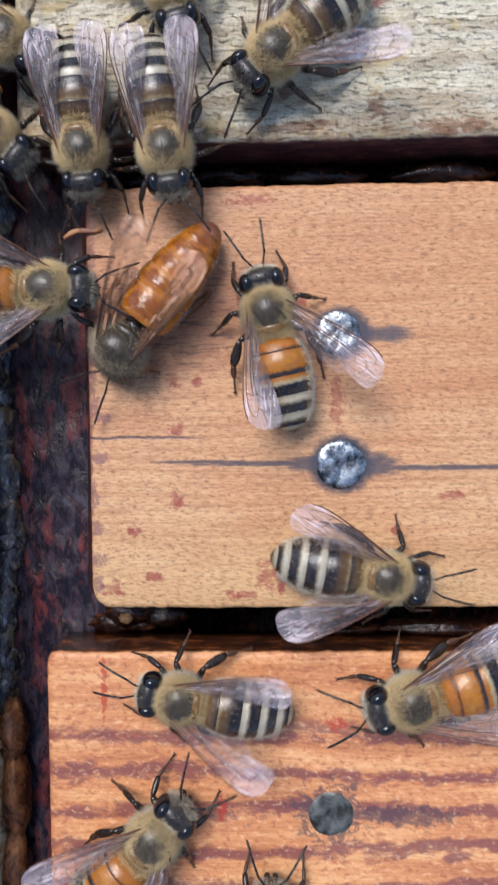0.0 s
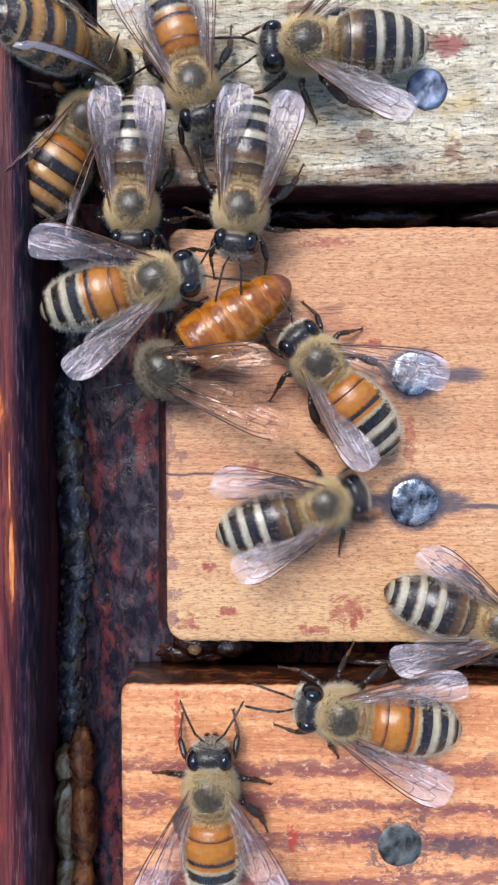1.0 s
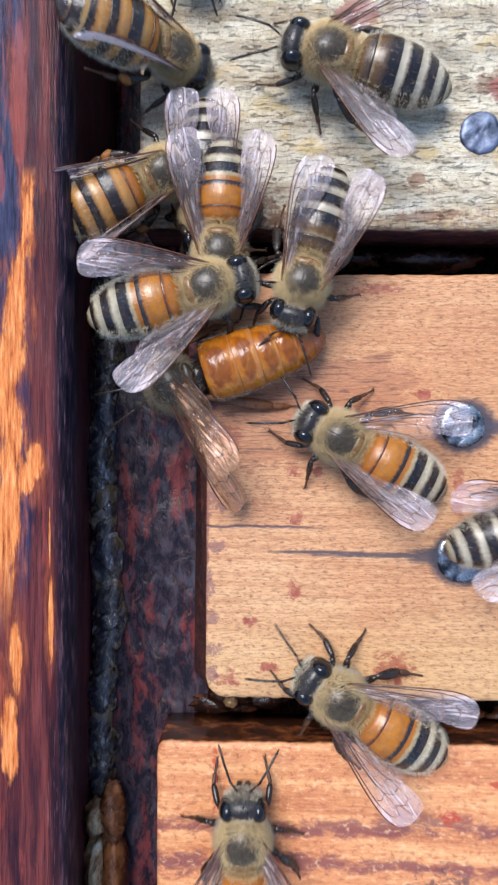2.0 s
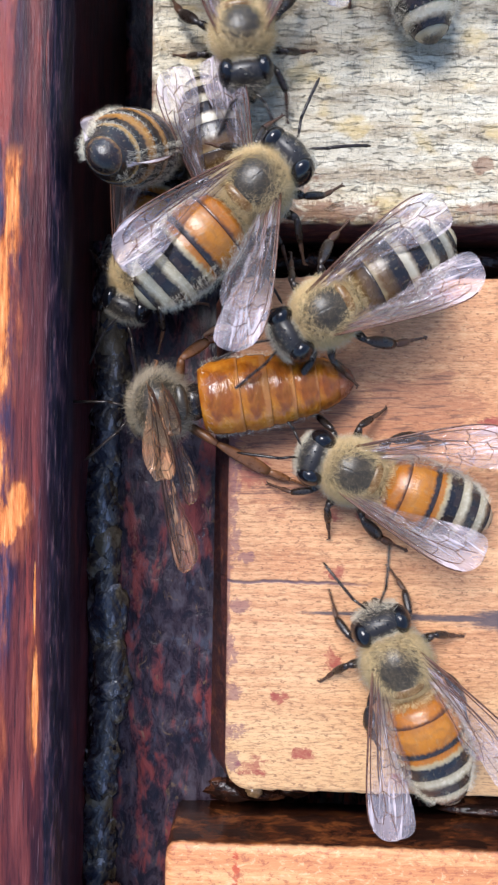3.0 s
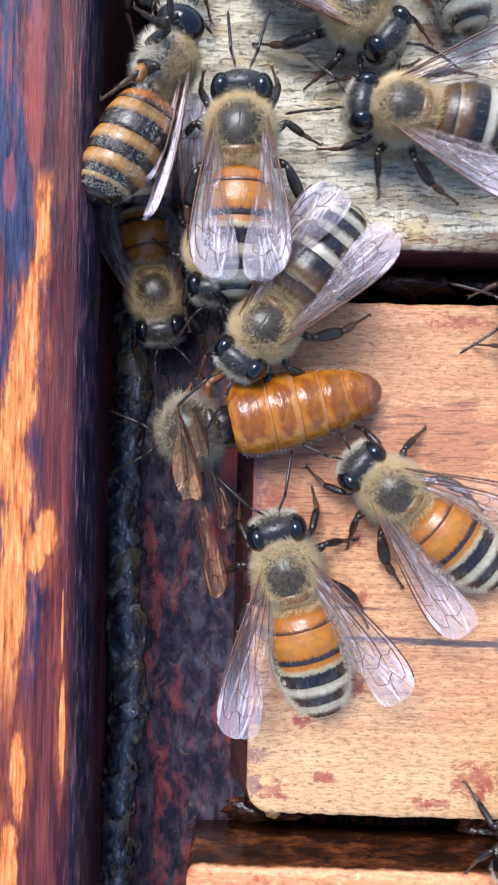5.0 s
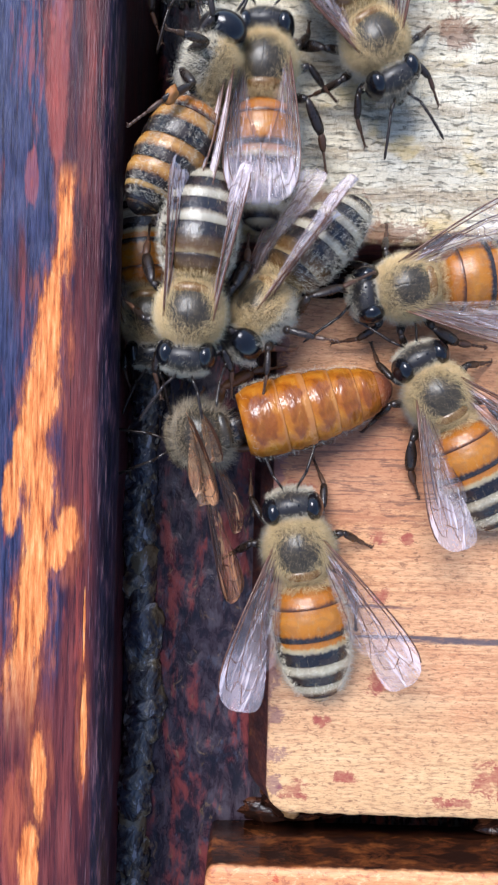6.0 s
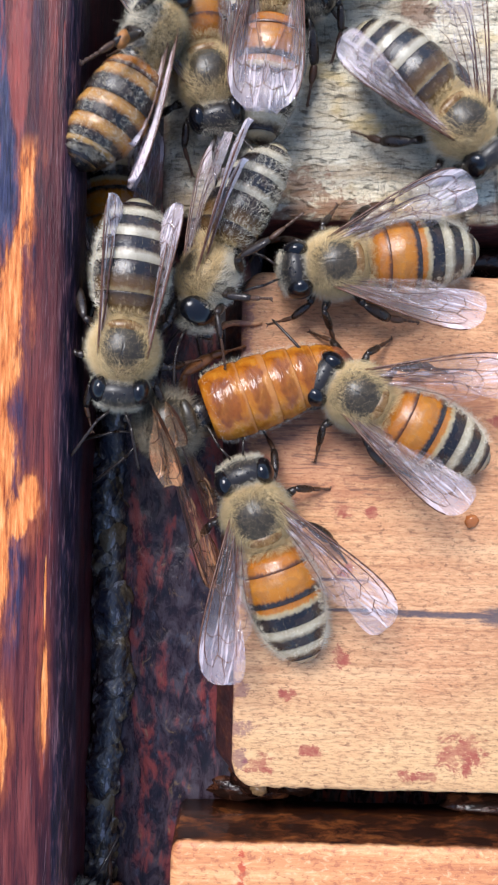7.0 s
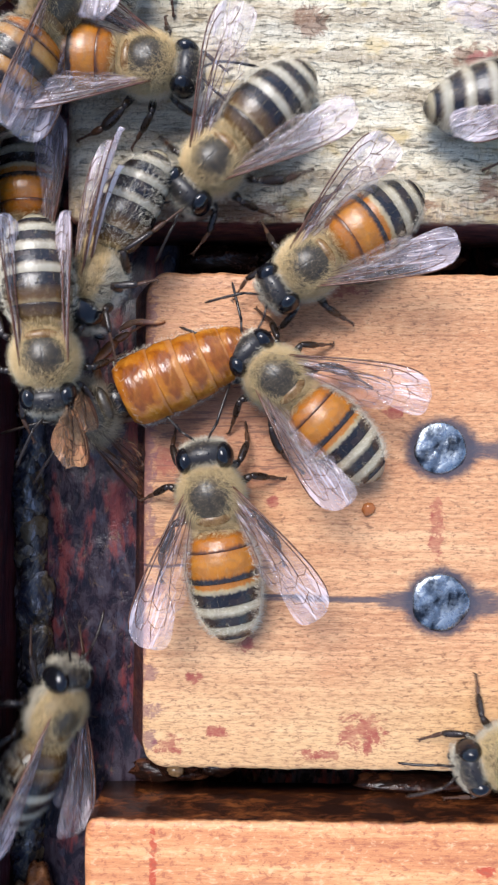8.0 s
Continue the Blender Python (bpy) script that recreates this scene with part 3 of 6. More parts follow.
MAT = {
    "honey": wood_honey(), "red": wood_red(), "grey": wood_grey(), "rim": paint_rim(), "ledge": paint_ledge(),
    "gunk": dark_gunk(), "brown": brown_gunk(), "amber": amber_gunk(), "wax": pale_wax(), "drop": clear_drop(), "wet": chitin("pale_honey", (0.22, 0.13, 0.06), 0.07, 0.5),
    "nail": nail_metal("bright_nail", (0.035, 0.04, 0.048), (0.34, 0.37, 0.39), 0.24),
    "old_nail": nail_metal("dull_nail", (0.05, 0.05, 0.045), (0.16, 0.165, 0.15), 0.6),
    "slate_nail": nail_metal("slate_nail", (0.05, 0.06, 0.09), (0.17, 0.2, 0.27), 0.5),
    "black": chitin("black_chitin", (0.012, 0.011, 0.012), 0.22),
    "face": chitin("face_chitin", (0.018, 0.015, 0.014), 0.34),
    "shield": chitin("shield_brown", (0.17, 0.085, 0.025), 0.24),
    "eye": chitin("eye_black", (0.006, 0.006, 0.008), 0.1, 0.1),
    "leg": chitin("leg_chitin", (0.022, 0.014, 0.01), 0.26),
    "queen_leg": chitin("amber_leg", (0.19, 0.075, 0.026), 0.3),
    "vein": chitin("vein_brown", (0.11, 0.045, 0.026), 0.26),
    "queen_vein": chitin("vein_amber", (0.045, 0.017, 0.01), 0.35),
    "thorax": thorax_skin(),
    "fuzz": hair("tan_hair", (0.46, 0.3, 0.115), (0.86, 0.68, 0.39)),
    "pale_fuzz": hair("pale_hair", (0.56, 0.48, 0.33), (0.88, 0.81, 0.66)),
    "grey_fuzz": hair("grey_hair", (0.3, 0.24, 0.15), (0.52, 0.44, 0.31)),
    "queen_fuzz": hair("ash_brown_hair", (0.15, 0.11, 0.065), (0.56, 0.46, 0.32)),
    "pollen": chitin("orange_pollen", (0.27, 0.1, 0.016), 0.5, 0.35),
    "foot": chitin("foot_brown", (0.07, 0.032, 0.016), 0.35),
    "dark_fuzz": hair("dark_hair", (0.12, 0.09, 0.05), (0.42, 0.33, 0.2)),
    "film": wing_film("wing_film", (0.97, 0.87, 0.91), 0.05, 0.24),
    "queen_film": wing_film("amber_wing_film", (0.5, 0.27, 0.14), 0.24, 0.42),
    "amber_front": banded("amber_front", ((0.0, (0.2, 0.09, 0.025)), (0.15, (0.36, 0.115, 0.009)), (0.5, (0.4, 0.13, 0.009)), (0.6, (0.1, 0.032, 0.01)), (0.68, (0.06, 0.02, 0.008)))),
    "amber_plate": banded("amber_plate", ((0.0, (0.36, 0.115, 0.008)), (0.3, (0.44, 0.165, 0.016)), (0.8, (0.38, 0.13, 0.009)), (0.88, (0.2, 0.07, 0.012)), (0.93, (0.022, 0.018, 0.018)))),
    "amber_black": banded("amber_black", ((0.0, (0.36, 0.11, 0.009)), (0.2, (0.38, 0.135, 0.014)), (0.27, (0.4, 0.29, 0.14)), (0.37, (0.36, 0.3, 0.19)), (0.44, (0.012, 0.01, 0.011)))),
    "cream_black": banded("cream_black", ((0.0, (0.32, 0.27, 0.17)), (0.28, (0.5, 0.44, 0.31)), (0.38, (0.26, 0.21, 0.13)), (0.46, (0.012, 0.01, 0.011))), 0.26),
    "tawny_black": banded("tawny_black", ((0.0, (0.36, 0.14, 0.02)), (0.36, (0.48, 0.24, 0.06)), (0.5, (0.3, 0.13, 0.03)), (0.58, (0.016, 0.012, 0.01)))),
    "tawny_rear": banded("tawny_rear", ((0.0, (0.4, 0.24, 0.08)), (0.16, (0.42, 0.24, 0.07)), (0.24, (0.016, 0.012, 0.01)), (1.0, (0.012, 0.01, 0.01))), 0.2),
    "tawny_tip": banded("tawny_tip", ((0.0, (0.3, 0.17, 0.05)), (0.06, (0.1, 0.05, 0.02)), (0.12, (0.012, 0.01, 0.01)), (1.0, (0.01, 0.01, 0.01))), 0.2),
    "brown_black": banded("brown_black", ((0.0, (0.24, 0.18, 0.09)), (0.1, (0.24, 0.17, 0.08)), (0.2, (0.12, 0.062, 0.018)), (0.5, (0.07, 0.04, 0.016)), (0.66, (0.012, 0.01, 0.01))), 0.24),
    "ash_black": banded("ash_black", ((0.0, (0.34, 0.3, 0.21)), (0.27, (0.5, 0.45, 0.34)), (0.36, (0.26, 0.21, 0.14)), (0.44, (0.012, 0.01, 0.011))), 0.24),
    "tip_black": banded("tip_black", ((0.0, (0.45, 0.39, 0.26)), (0.16, (0.36, 0.3, 0.19)), (0.28, (0.012, 0.011, 0.012)), (1.0, (0.01, 0.01, 0.01)))),
    "queen_front": queen_skin("queen_front", (1.25, 0.95, 0.6), 0.6, 1.9), "queen_plate": queen_skin("queen_plate", (1.35, 0.75, 0.42), 0.5, 1.2),
    "queen_tip": banded("queen_tip", ((0.0, (0.3, 0.09, 0.025)), (0.4, (0.16, 0.05, 0.03)), (1.0, (0.07, 0.03, 0.03))), 0.28),
}


# ---- mesh helpers ----
def mesh_of(bm, material, smooth=True):
    bm.normal_update()
    me = bpy.data.meshes.new("mesh")
    bmesh.ops.recalc_face_normals(bm, faces=bm.faces)
    for v in bm.verts:
        v.co *= MM
    for f in bm.faces:
        f.smooth = smooth
    bm.to_mesh(me)
    bm.free()
    me.materials.append(material)
    return me


def part(name, data, material, parent, label="", at=(0, 0, 0)):
    """Links a bmesh (or a ready mesh) as one object under a thing or a part, at a place in millimetres of its parent."""
    me = data if isinstance(data, bpy.types.Mesh) else mesh_of(data, material)
    ob = new(name, me)
    ob.parent = parent
    ob.location = Vector(at) * MM
    if label:
        ob["label"] = label
    return ob


def lathe(rings, sides=24, caps=True, bm=None):
    """A closed skin through rings of (y, z offset, x radius, z radius)."""
    bm = bm or bmesh.new()
    loops = []
    for y, dz, rx, rz in rings:
        loops.append([bm.verts.new((rx * math.cos(a), y, dz + rz * math.sin(a))) for a in (2 * math.pi * k / sides for k in range(sides))])
    for a, b in zip(loops, loops[1:]):
        for k in range(sides):
            bm.faces.new((a[k], a[(k + 1) % sides], b[(k + 1) % sides], b[k]))
    if caps:
        bm.faces.new(loops[0])
        bm.faces.new(loops[-1][::-1])
    return bm


def ball(c, r, bm=None, sides=20, rows=12, shape=None):
    """An egg with its poles on y. shape(unit vector) may push its skin in or out."""
    bm = bm or bmesh.new()
    loops = []
    for i in range(1, rows):
        th = math.pi * i / rows
        loop = []
        for k in range(sides):
            a = 2 * math.pi * k / sides
            u = Vector((math.sin(th) * math.cos(a), math.cos(th), math.sin(th) * math.sin(a)))
            s = shape(u) if shape else 1.0
            loop.append(bm.verts.new((c[0] + u.x * r[0] * s, c[1] + u.y * r[1] * s, c[2] + u.z * r[2] * s)))
        loops.append(loop)
    for a, b in zip(loops, loops[1:]):
        for k in range(sides):
            bm.faces.new((a[k], a[(k + 1) % sides], b[(k + 1) % sides], b[k]))
    for loop, sign in ((loops[0], 1), (loops[-1], -1)):
        p = bm.verts.new((c[0], c[1] + sign * r[1], c[2]))
        for k in range(sides):
            bm.faces.new((loop[k], loop[(k + 1) % sides], p))
    return bm


def tube(points, radii, bm=None, sides=8, flat=1.0):
    """A limb through points, with a radius at each; flat squeezes it along its own second axis."""
    bm = bm or bmesh.new()
    pts = [Vector(p) for p in points]
    loops = []
    for i, p in enumerate(pts):
        d = (pts[min(i + 1, len(pts) - 1)] - pts[max(i - 1, 0)]).normalized()
        a = d.cross(Vector((0.13, 0.21, 1.0))).normalized()
        b = d.cross(a)
        loops.append([bm.verts.new(p + radii[i] * (math.cos(t) * a + flat * math.sin(t) * b)) for t in (2 * math.pi * k / sides for k in range(sides))])
    for u, v in zip(loops, loops[1:]):
        for k in range(sides):
            bm.faces.new((u[k], u[(k + 1) % sides], v[(k + 1) % sides], v[k]))
    bm.faces.new(loops[0])
    bm.faces.new(loops[-1][::-1])
    return bm


def limb(a, b, ra, rm, rb, bm=None, sides=8, flat=1.0, bow=0.0):
    """A swollen limb segment from a to b."""
    a, b = Vector(a), Vector(b)
    pts, rad = [], []
    for k in range(7):
        s = k / 6
        pts.append(a.lerp(b, s) + Vector((0, 0, bow * math.sin(math.pi * s))))
        rad.append((ra * (1 - s) + rb * s) + (rm - (ra + rb) / 2) * math.sin(math.pi * s))
    rad[0] *= 0.8
    rad[-1] *= 0.8
    return tube(pts, rad, bm, sides, flat)


def hairs(roots, rng, length, thick, lean=0.25, bm=None, sweep=0.0):
    """Fine tapered hairs on roots of (place, outward way)."""
    bm = bm or bmesh.new()
    for p, n in roots:
        n = Vector(n)
        p = Vector(p) + Vector((rng.uniform(-1, 1), rng.uniform(-1, 1), rng.uniform(-1, 1))) * 0.12
        w = (n + Vector((rng.uniform(-1, 1), rng.uniform(-1, 1), rng.uniform(-1, 1))) * lean - Vector((0, sweep, 0))).normalized()
        size = length * rng.uniform(0.6, 1.3)
        a = w.cross(Vector((0.3, 0.5, 0.81))).normalized()
        b = w.cross(a)
        base = [bm.verts.new(p - 0.05 * w + thick * (math.cos(t) * a + math.sin(t) * b)) for t in (0.0, 2.09, 4.19)]
        top = bm.verts.new(p + size * w - Vector((0, 0.12 * size, 0.05 * size)))
        for k in range(3):
            bm.faces.new((base[k], base[(k + 1) % 3], top))
    return bm


def around(c, r, count, rng, keep):
    """Roots spread over an egg where keep(unit vector) allows."""
    out = []
    while len(out) < count:
        u = Vector((rng.gauss(0, 1), rng.gauss(0, 1), rng.gauss(0, 1))).normalized()
        if keep(u):
            n = Vector((u.x / r[0], u.y / r[1], u.z / r[2])).normalized()
            out.append(((c[0] + u.x * r[0], c[1] + u.y * r[1], c[2] + u.z * r[2]), n))
    return out


# ---- the hive: floor, ledge, wall ----
def rough_sheet(x0, x1, y0, y1, nx, ny, height, z_low):
    """A block whose top follows height(x, y); its sides go down to z_low."""
    bm = bmesh.new()
    grid = [[bm.verts.new((x0 + (x1 - x0) * i / nx, y0 + (y1 - y0) * j / ny, height(x0 + (x1 - x0) * i / nx, y0 + (y1 - y0) * j / ny))) for i in range(nx + 1)] for j in range(ny + 1)]
    for j in range(ny):
        for i in range(nx):
            bm.faces.new((grid[j][i], grid[j][i + 1], grid[j + 1][i + 1], grid[j + 1][i]))
    rim = grid[0] + [r[-1] for r in grid[1:]] + grid[-1][-2::-1] + [r[0] for r in grid[-2:0:-1]]
    low = [bm.verts.new((v.co.x, v.co.y, z_low)) for v in rim]
    n = len(rim)
    for k in range(n):
        bm.faces.new((rim[k], low[k], low[(k + 1) % n], rim[(k + 1) % n]))
    bm.faces.new(low)
    return bm


def rough(x, y, size, seed=0.0):
    return noise.noise((x * size, y * size, seed)) + 0.5 * noise.noise((x * size * 2.7, y * size * 2.7, seed + 5))


def setting(name, bm, material, label, category):
    return tagged(new(name, mesh_of(bm, material)), label, category, kind="structure")


def bar_shape(x0, x1, y0, y1, low, corner, wear, seed, flare=0.0):
    """A planed bar along x, lofted from cross sections: rounded plan corners on its end, softened worn arrises."""
    bm = bmesh.new()
    near = [corner * (1 - math.cos(math.pi / 2 * k / 8)) for k in range(9)]
    stations = [x0 + v for v in near] + [x0 + corner + (x1 - x0 - corner) * (k / 150) ** 1.2 for k in range(1, 151)]
    loops = []
    for n, x in enumerate(stations):
        d = max(0.0, corner - (x - x0))
        tuck = corner - math.sqrt(max(0.0, corner * corner - d * d))
        a, b = y0 + tuck, y1 - tuck
        end = max(0.0, 1 - (x - x0) / wear) if n < 9 else 0.0
        ring = [(a, low), (a, low * 0.6), (a, low * 0.3), (a, -wear * 1.6), (a + 0.06 * wear, -wear * 0.8), (a + 0.3 * wear, -wear * 0.32), (a + 0.8 * wear, -wear * 0.05)]
        ring += [(a + wear * 1.6 + (b - a - 3.2 * wear) * k / 22, 0.0) for k in range(23)]
        ring += [(2 * (a + b) / 2 - y, z) for y, z in ring[6::-1]]
        loop = []
        for y, z in ring:
            w = 0.07 * rough(x, y + z, 0.7, seed) + 0.05 * rough(x, y + z, 2.0, seed + 3)
            side = -1 if y < a + wear * 1.5 else 1 if y > b - wear * 1.5 else 0
            up = 0.03 * rough(x, y, 0.25, seed + 6) if z == 0 else 0
            foot = flare * min(1.0, max(0.0, -z - 0.2) / 2.5) * max(0.0, 1 - (x - x0) / 4)
            loop.append(bm.verts.new((x - foot + (0.05 * rough(y, z, 0.9, seed) if n == 0 else 0), y + side * w, z + up - end * wear * 0.5 * (1 if z > -1 else 0))))
        loops.append(loop)
    n = len(loops[0])
    for a, b in zip(loops, loops[1:]):
        for k in range(n):
            bm.faces.new((a[k], a[(k + 1) % n], b[(k + 1) % n], b[k]))
    bm.faces.new(loops[0])
    bm.faces.new(loops[-1][::-1])
    return bm


TOP_Y, LOW_Y = 29.66, -2.83
FAR = 75.0

setting("floor", rough_sheet(-8, FAR, -60, 90, 12, 18, lambda x, y: -24 + 0.5 * rough(x, y, 0.1), -26), MAT["ledge"], "black unlit bottom of the hive below the bars", "hive floor")
def ledge_height(x, y):
    """Rough painted ledge; a recess opens beside the end of the weathered bar."""
    z = -4.75 + 0.2 * rough(x, y, 0.35) + 0.16 * rough(x, y, 1.1, 3)
    return z - 9.0 if y > 30.5 and x < -3.6 else min(z, -4.6) if x > -4 else z


setting("ledge", rough_sheet(-8.48, 1.2, -60, 90, 22, 240, ledge_height, -23.5), MAT["ledge"], "dark maroon painted rebate ledge under the bar ends", "ledge")


def west_wall():
    """The hive wall along y: a flat grained top, a rounded worn lip, and an inner face that falls back below it."""
    flat = [(-30 + 21.2 * k / 110, 5.2) for k in range(111)]
    lip = [(-8.55, 5.17), (-8.3, 5.1), (-8.08, 4.97), (-7.88, 4.78), (-7.72, 4.52), (-7.6, 4.2), (-7.53, 3.8), (-7.52, 3.3), (-7.6, 2.7), (-7.75, 2.0), (-7.95, 1.2), (-8.2, 0.2), (-8.4, -1.2), (-8.5, -3.0), (-8.5, -5.5), (-8.5, -25)]
    bm = bmesh.new()
    loops = []
    for j in range(221):
        y = -60 + 150 * j / 220
        sway = 0.12 * rough(0, y, 0.18, 4) + 0.05 * rough(0, y, 1.3, 8)
        loop = [bm.verts.new((x, y, z + 0.1 * rough(x, y, 0.5, 2) + 0.12 * rough(x * 3, y * 0.15, 0.8, 7))) for x, z in flat]
        loop += [bm.verts.new((x + sway * min(1.0, (x + 8.8) * 2 if x > -8.3 else 1.0) + 0.05 * rough(y * 0.3, z * 3, 0.9, 3), y, z + 0.08 * rough(x * 3, y * 0.15, 0.8, 7))) for x, z in lip]
        loop.append(bm.verts.new((-30, y, -25)))
        loops.append(loop)
    n = len(loops[0])
    for a, b in zip(loops, loops[1:]):
        for k in range(n):
            bm.faces.new((a[k], a[(k + 1) % n], b[(k + 1) % n], b[k]))
    bm.faces.new(loops[0])
    bm.faces.new(loops[-1][::-1])
    return bm


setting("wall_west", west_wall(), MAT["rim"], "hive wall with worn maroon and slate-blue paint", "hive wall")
for name, box in (("wall_north", (-30, FAR, 90, 100)), ("wall_south", (-30, FAR, -70, -60)), ("wall_east", (FAR, FAR + 10, -70, 100))):
    setting(name, rough_sheet(*box, 8, 8, lambda x, y: 5.0 + 0.1 * rough(x, y, 0.2), -26), MAT["rim"], "outer hive wall with worn maroon paint", "hive wall")


def groove_line(y):
    return -7.45 + 0.25 * math.sin(y * 0.33) + 0.2 * rough(0, y, 0.5, 9)


def lump(c, r, seed, amount=0.28):
    return ball((0, 0, 0), r, None, 18, 12, lambda u: 1 + amount * noise.noise(u * 2.1 + Vector((seed, c[0], c[1]))) + 0.4 * amount * noise.noise(u * 5.5 + Vector((c[1], seed, 0))))


bead = tagged(new("propolis_bead"), "lumpy blue-black bead of old propolis in the ledge corner", "propolis")
rng = random.Random(3)
y = -44.0
while y < 29:
    size = rng.uniform(0.8, 2.4)
    place = (groove_line(y) + rng.uniform(-0.15, 0.15), y, -4.6)
    part("lump", lump(place, (rng.uniform(0.75, 1.15), size, rng.uniform(0.55, 1.05)), y, 0.34), MAT["gunk"], bead, "", place)
    y += size * 0.62


def wax_lump(name, c, r, material, label, seed):
    ob = tagged(new(name, mesh_of(lump(c, r, seed), MAT[material])), label, "propolis")
    ob.location = Vector(c) * MM


for c, r in (((-7.7, -9.6, -3.2), (0.8, 1.2, 1.4)), ((-7.7, -13.6, -3.2), (0.85, 2.8, 1.5)), ((-7.75, -19, -3.3), (0.8, 2.8, 1.4))):
    wax_lump("wax_lump", c, r, "wax", "pale crumbly wax lump on the dark ledge", 3.0)
for c, r in (((-6.6, -9.4, -3.3), (1.0, 2.2, 1.4)), ((-6.5, -13.8, -3.3), (0.95, 3.2, 1.5)), ((-6.6, -19.5, -3.3), (1.0, 3.2, 1.4))):
    wax_lump("propolis_lump", c, r, "amber", "amber-brown propolis lump on the dark ledge", 4.0)
for c, r in (((1.5, -1.1, -4.3), (1.8, 1.2, 1.1)), ((3.8, -1.6, -5.0), (1.8, 1.0, 1.0)), ((0.9, -2.2, -5.0), (2.6, 0.8, 0.8)), ((15.5, -2.4, -3.9), (3.6, 0.5, 0.9)), ((23, -2.3, -3.7), (4.0, 0.6, 1.0)), ((33, -2.2, -3.8), (5.0, 0.6, 1.0))):
    wax_lump("propolis_lump", c, r, "brown", "glossy brown propolis lump bridging the gap between bars", 1.0)
for c, r in (((8.6, 28.9, -4.6), (2.8, 0.9, 1.2)), ((15.0, 28.9, -5.0), (3.5, 0.9, 1.0)), ((4.0, 28.6, -4.4), (2.2, 0.9, 1.2)), ((23.5, 28.6, -4.0), (3.4, 0.9, 1.2)), ((34, 28.6, -4.4), (4.4, 0.9, 1.2))):
    wax_lump("propolis_lump", c, r, "brown", "dark brown propolis lump bridging the gap between bars", 5.0)
wax_lump("honey_drop", (1.5, -1.5, -3.2), (0.5, 0.36, 0.32), "wet", "small pale glossy drop of honey below the bar corner", 8.0)
wax_lump("honey_drop", (12.15, 14.28, 0.12), (0.36, 0.34, 0.2), "drop", "small amber droplet on the planed bar", 2.0)



def strip(name, a, b, width, thick, material, label, category):
    """A thin curled sliver lying on the wood."""
    bm = bmesh.new()
    a, b = Vector(a), Vector(b)
    d = (b - a).normalized()
    side = Vector((-d.y, d.x, 0))
    loops = []
    for k in range(15):
        s = k / 14
        p = a.lerp(b, s) + side * 0.18 * math.sin(s * 5) + Vector((0, 0, 0.12 * math.sin(s * math.pi)))
        w = width * (0.35 + 0.65 * math.sin(math.pi * (0.12 + 0.8 * s))) * (1 + 0.3 * noise.noise((s * 5, a.x, 0)))
        loops.append([bm.verts.new(p + side * w * u + Vector((0, 0, z))) for u, z in ((-0.5, 0.0), (-0.42, thick), (0.0, thick * 1.3), (0.42, thick), (0.5, 0.0))])
    for u, v in zip(loops, loops[1:]):
        for k in range(5):
            bm.faces.new((u[k], u[(k + 1) % 5], v[(k + 1) % 5], v[k]))
    bm.faces.new(loops[0])
    bm.faces.new(loops[-1][::-1])
    return tagged(new(name, mesh_of(bm, MAT[material])), label, category)


strip("wood_splinter", (-1.4, 23.85, 0.0), (1.0, 24.5, 0.03), 0.36, 0.12, "honey", "pale wooden splinter lifted from the bar", "splinter")

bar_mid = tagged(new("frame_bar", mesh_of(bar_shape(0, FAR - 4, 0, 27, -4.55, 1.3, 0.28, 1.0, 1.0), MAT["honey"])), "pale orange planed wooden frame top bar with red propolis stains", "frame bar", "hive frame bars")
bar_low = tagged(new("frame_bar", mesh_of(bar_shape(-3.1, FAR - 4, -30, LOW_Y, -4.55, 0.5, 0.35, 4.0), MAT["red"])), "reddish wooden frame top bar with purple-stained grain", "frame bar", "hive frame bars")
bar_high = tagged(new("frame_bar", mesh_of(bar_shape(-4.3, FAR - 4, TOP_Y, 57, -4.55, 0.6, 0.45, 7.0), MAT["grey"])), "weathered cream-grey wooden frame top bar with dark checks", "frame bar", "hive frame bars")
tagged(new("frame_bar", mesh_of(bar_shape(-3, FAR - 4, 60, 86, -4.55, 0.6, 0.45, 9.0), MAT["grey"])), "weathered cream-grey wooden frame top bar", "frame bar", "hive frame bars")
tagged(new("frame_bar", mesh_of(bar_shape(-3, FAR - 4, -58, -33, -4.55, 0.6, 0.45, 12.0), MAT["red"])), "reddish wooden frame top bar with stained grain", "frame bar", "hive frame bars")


def nail(bar, x, y, r, material, label, seed):
    """A hammered flat head, a little proud, with a rounded rim and dents."""
    bm = bmesh.new()
    loops = []
    for s, z in ((1.03, -0.3), (1.0, 0.06), (0.94, 0.13), (0.8, 0.16), (0.6, 0.17), (0.35, 0.16), (0.14, 0.15)):
        loops.append([bm.verts.new((r * s * math.cos(a) * (1 + 0.035 * math.sin(3 * a + seed) + 0.03 * math.sin(5 * a + 2 * seed)), r * s * math.sin(a), z + (0.06 * noise.noise((s * 3 * math.cos(a), s * 3 * math.sin(a), seed)) if z > 0 else 0))) for a in (2 * math.pi * k / 36 for k in range(36))])
    for a, b in zip(loops, loops[1:]):
        for k in range(36):
            bm.faces.new((a[k], a[(k + 1) % 36], b[(k + 1) % 36], b[k]))
    bm.faces.new(loops[-1])
    head = part("nail", bm, MAT[material], bar, label, (x, y, 0))
    return head


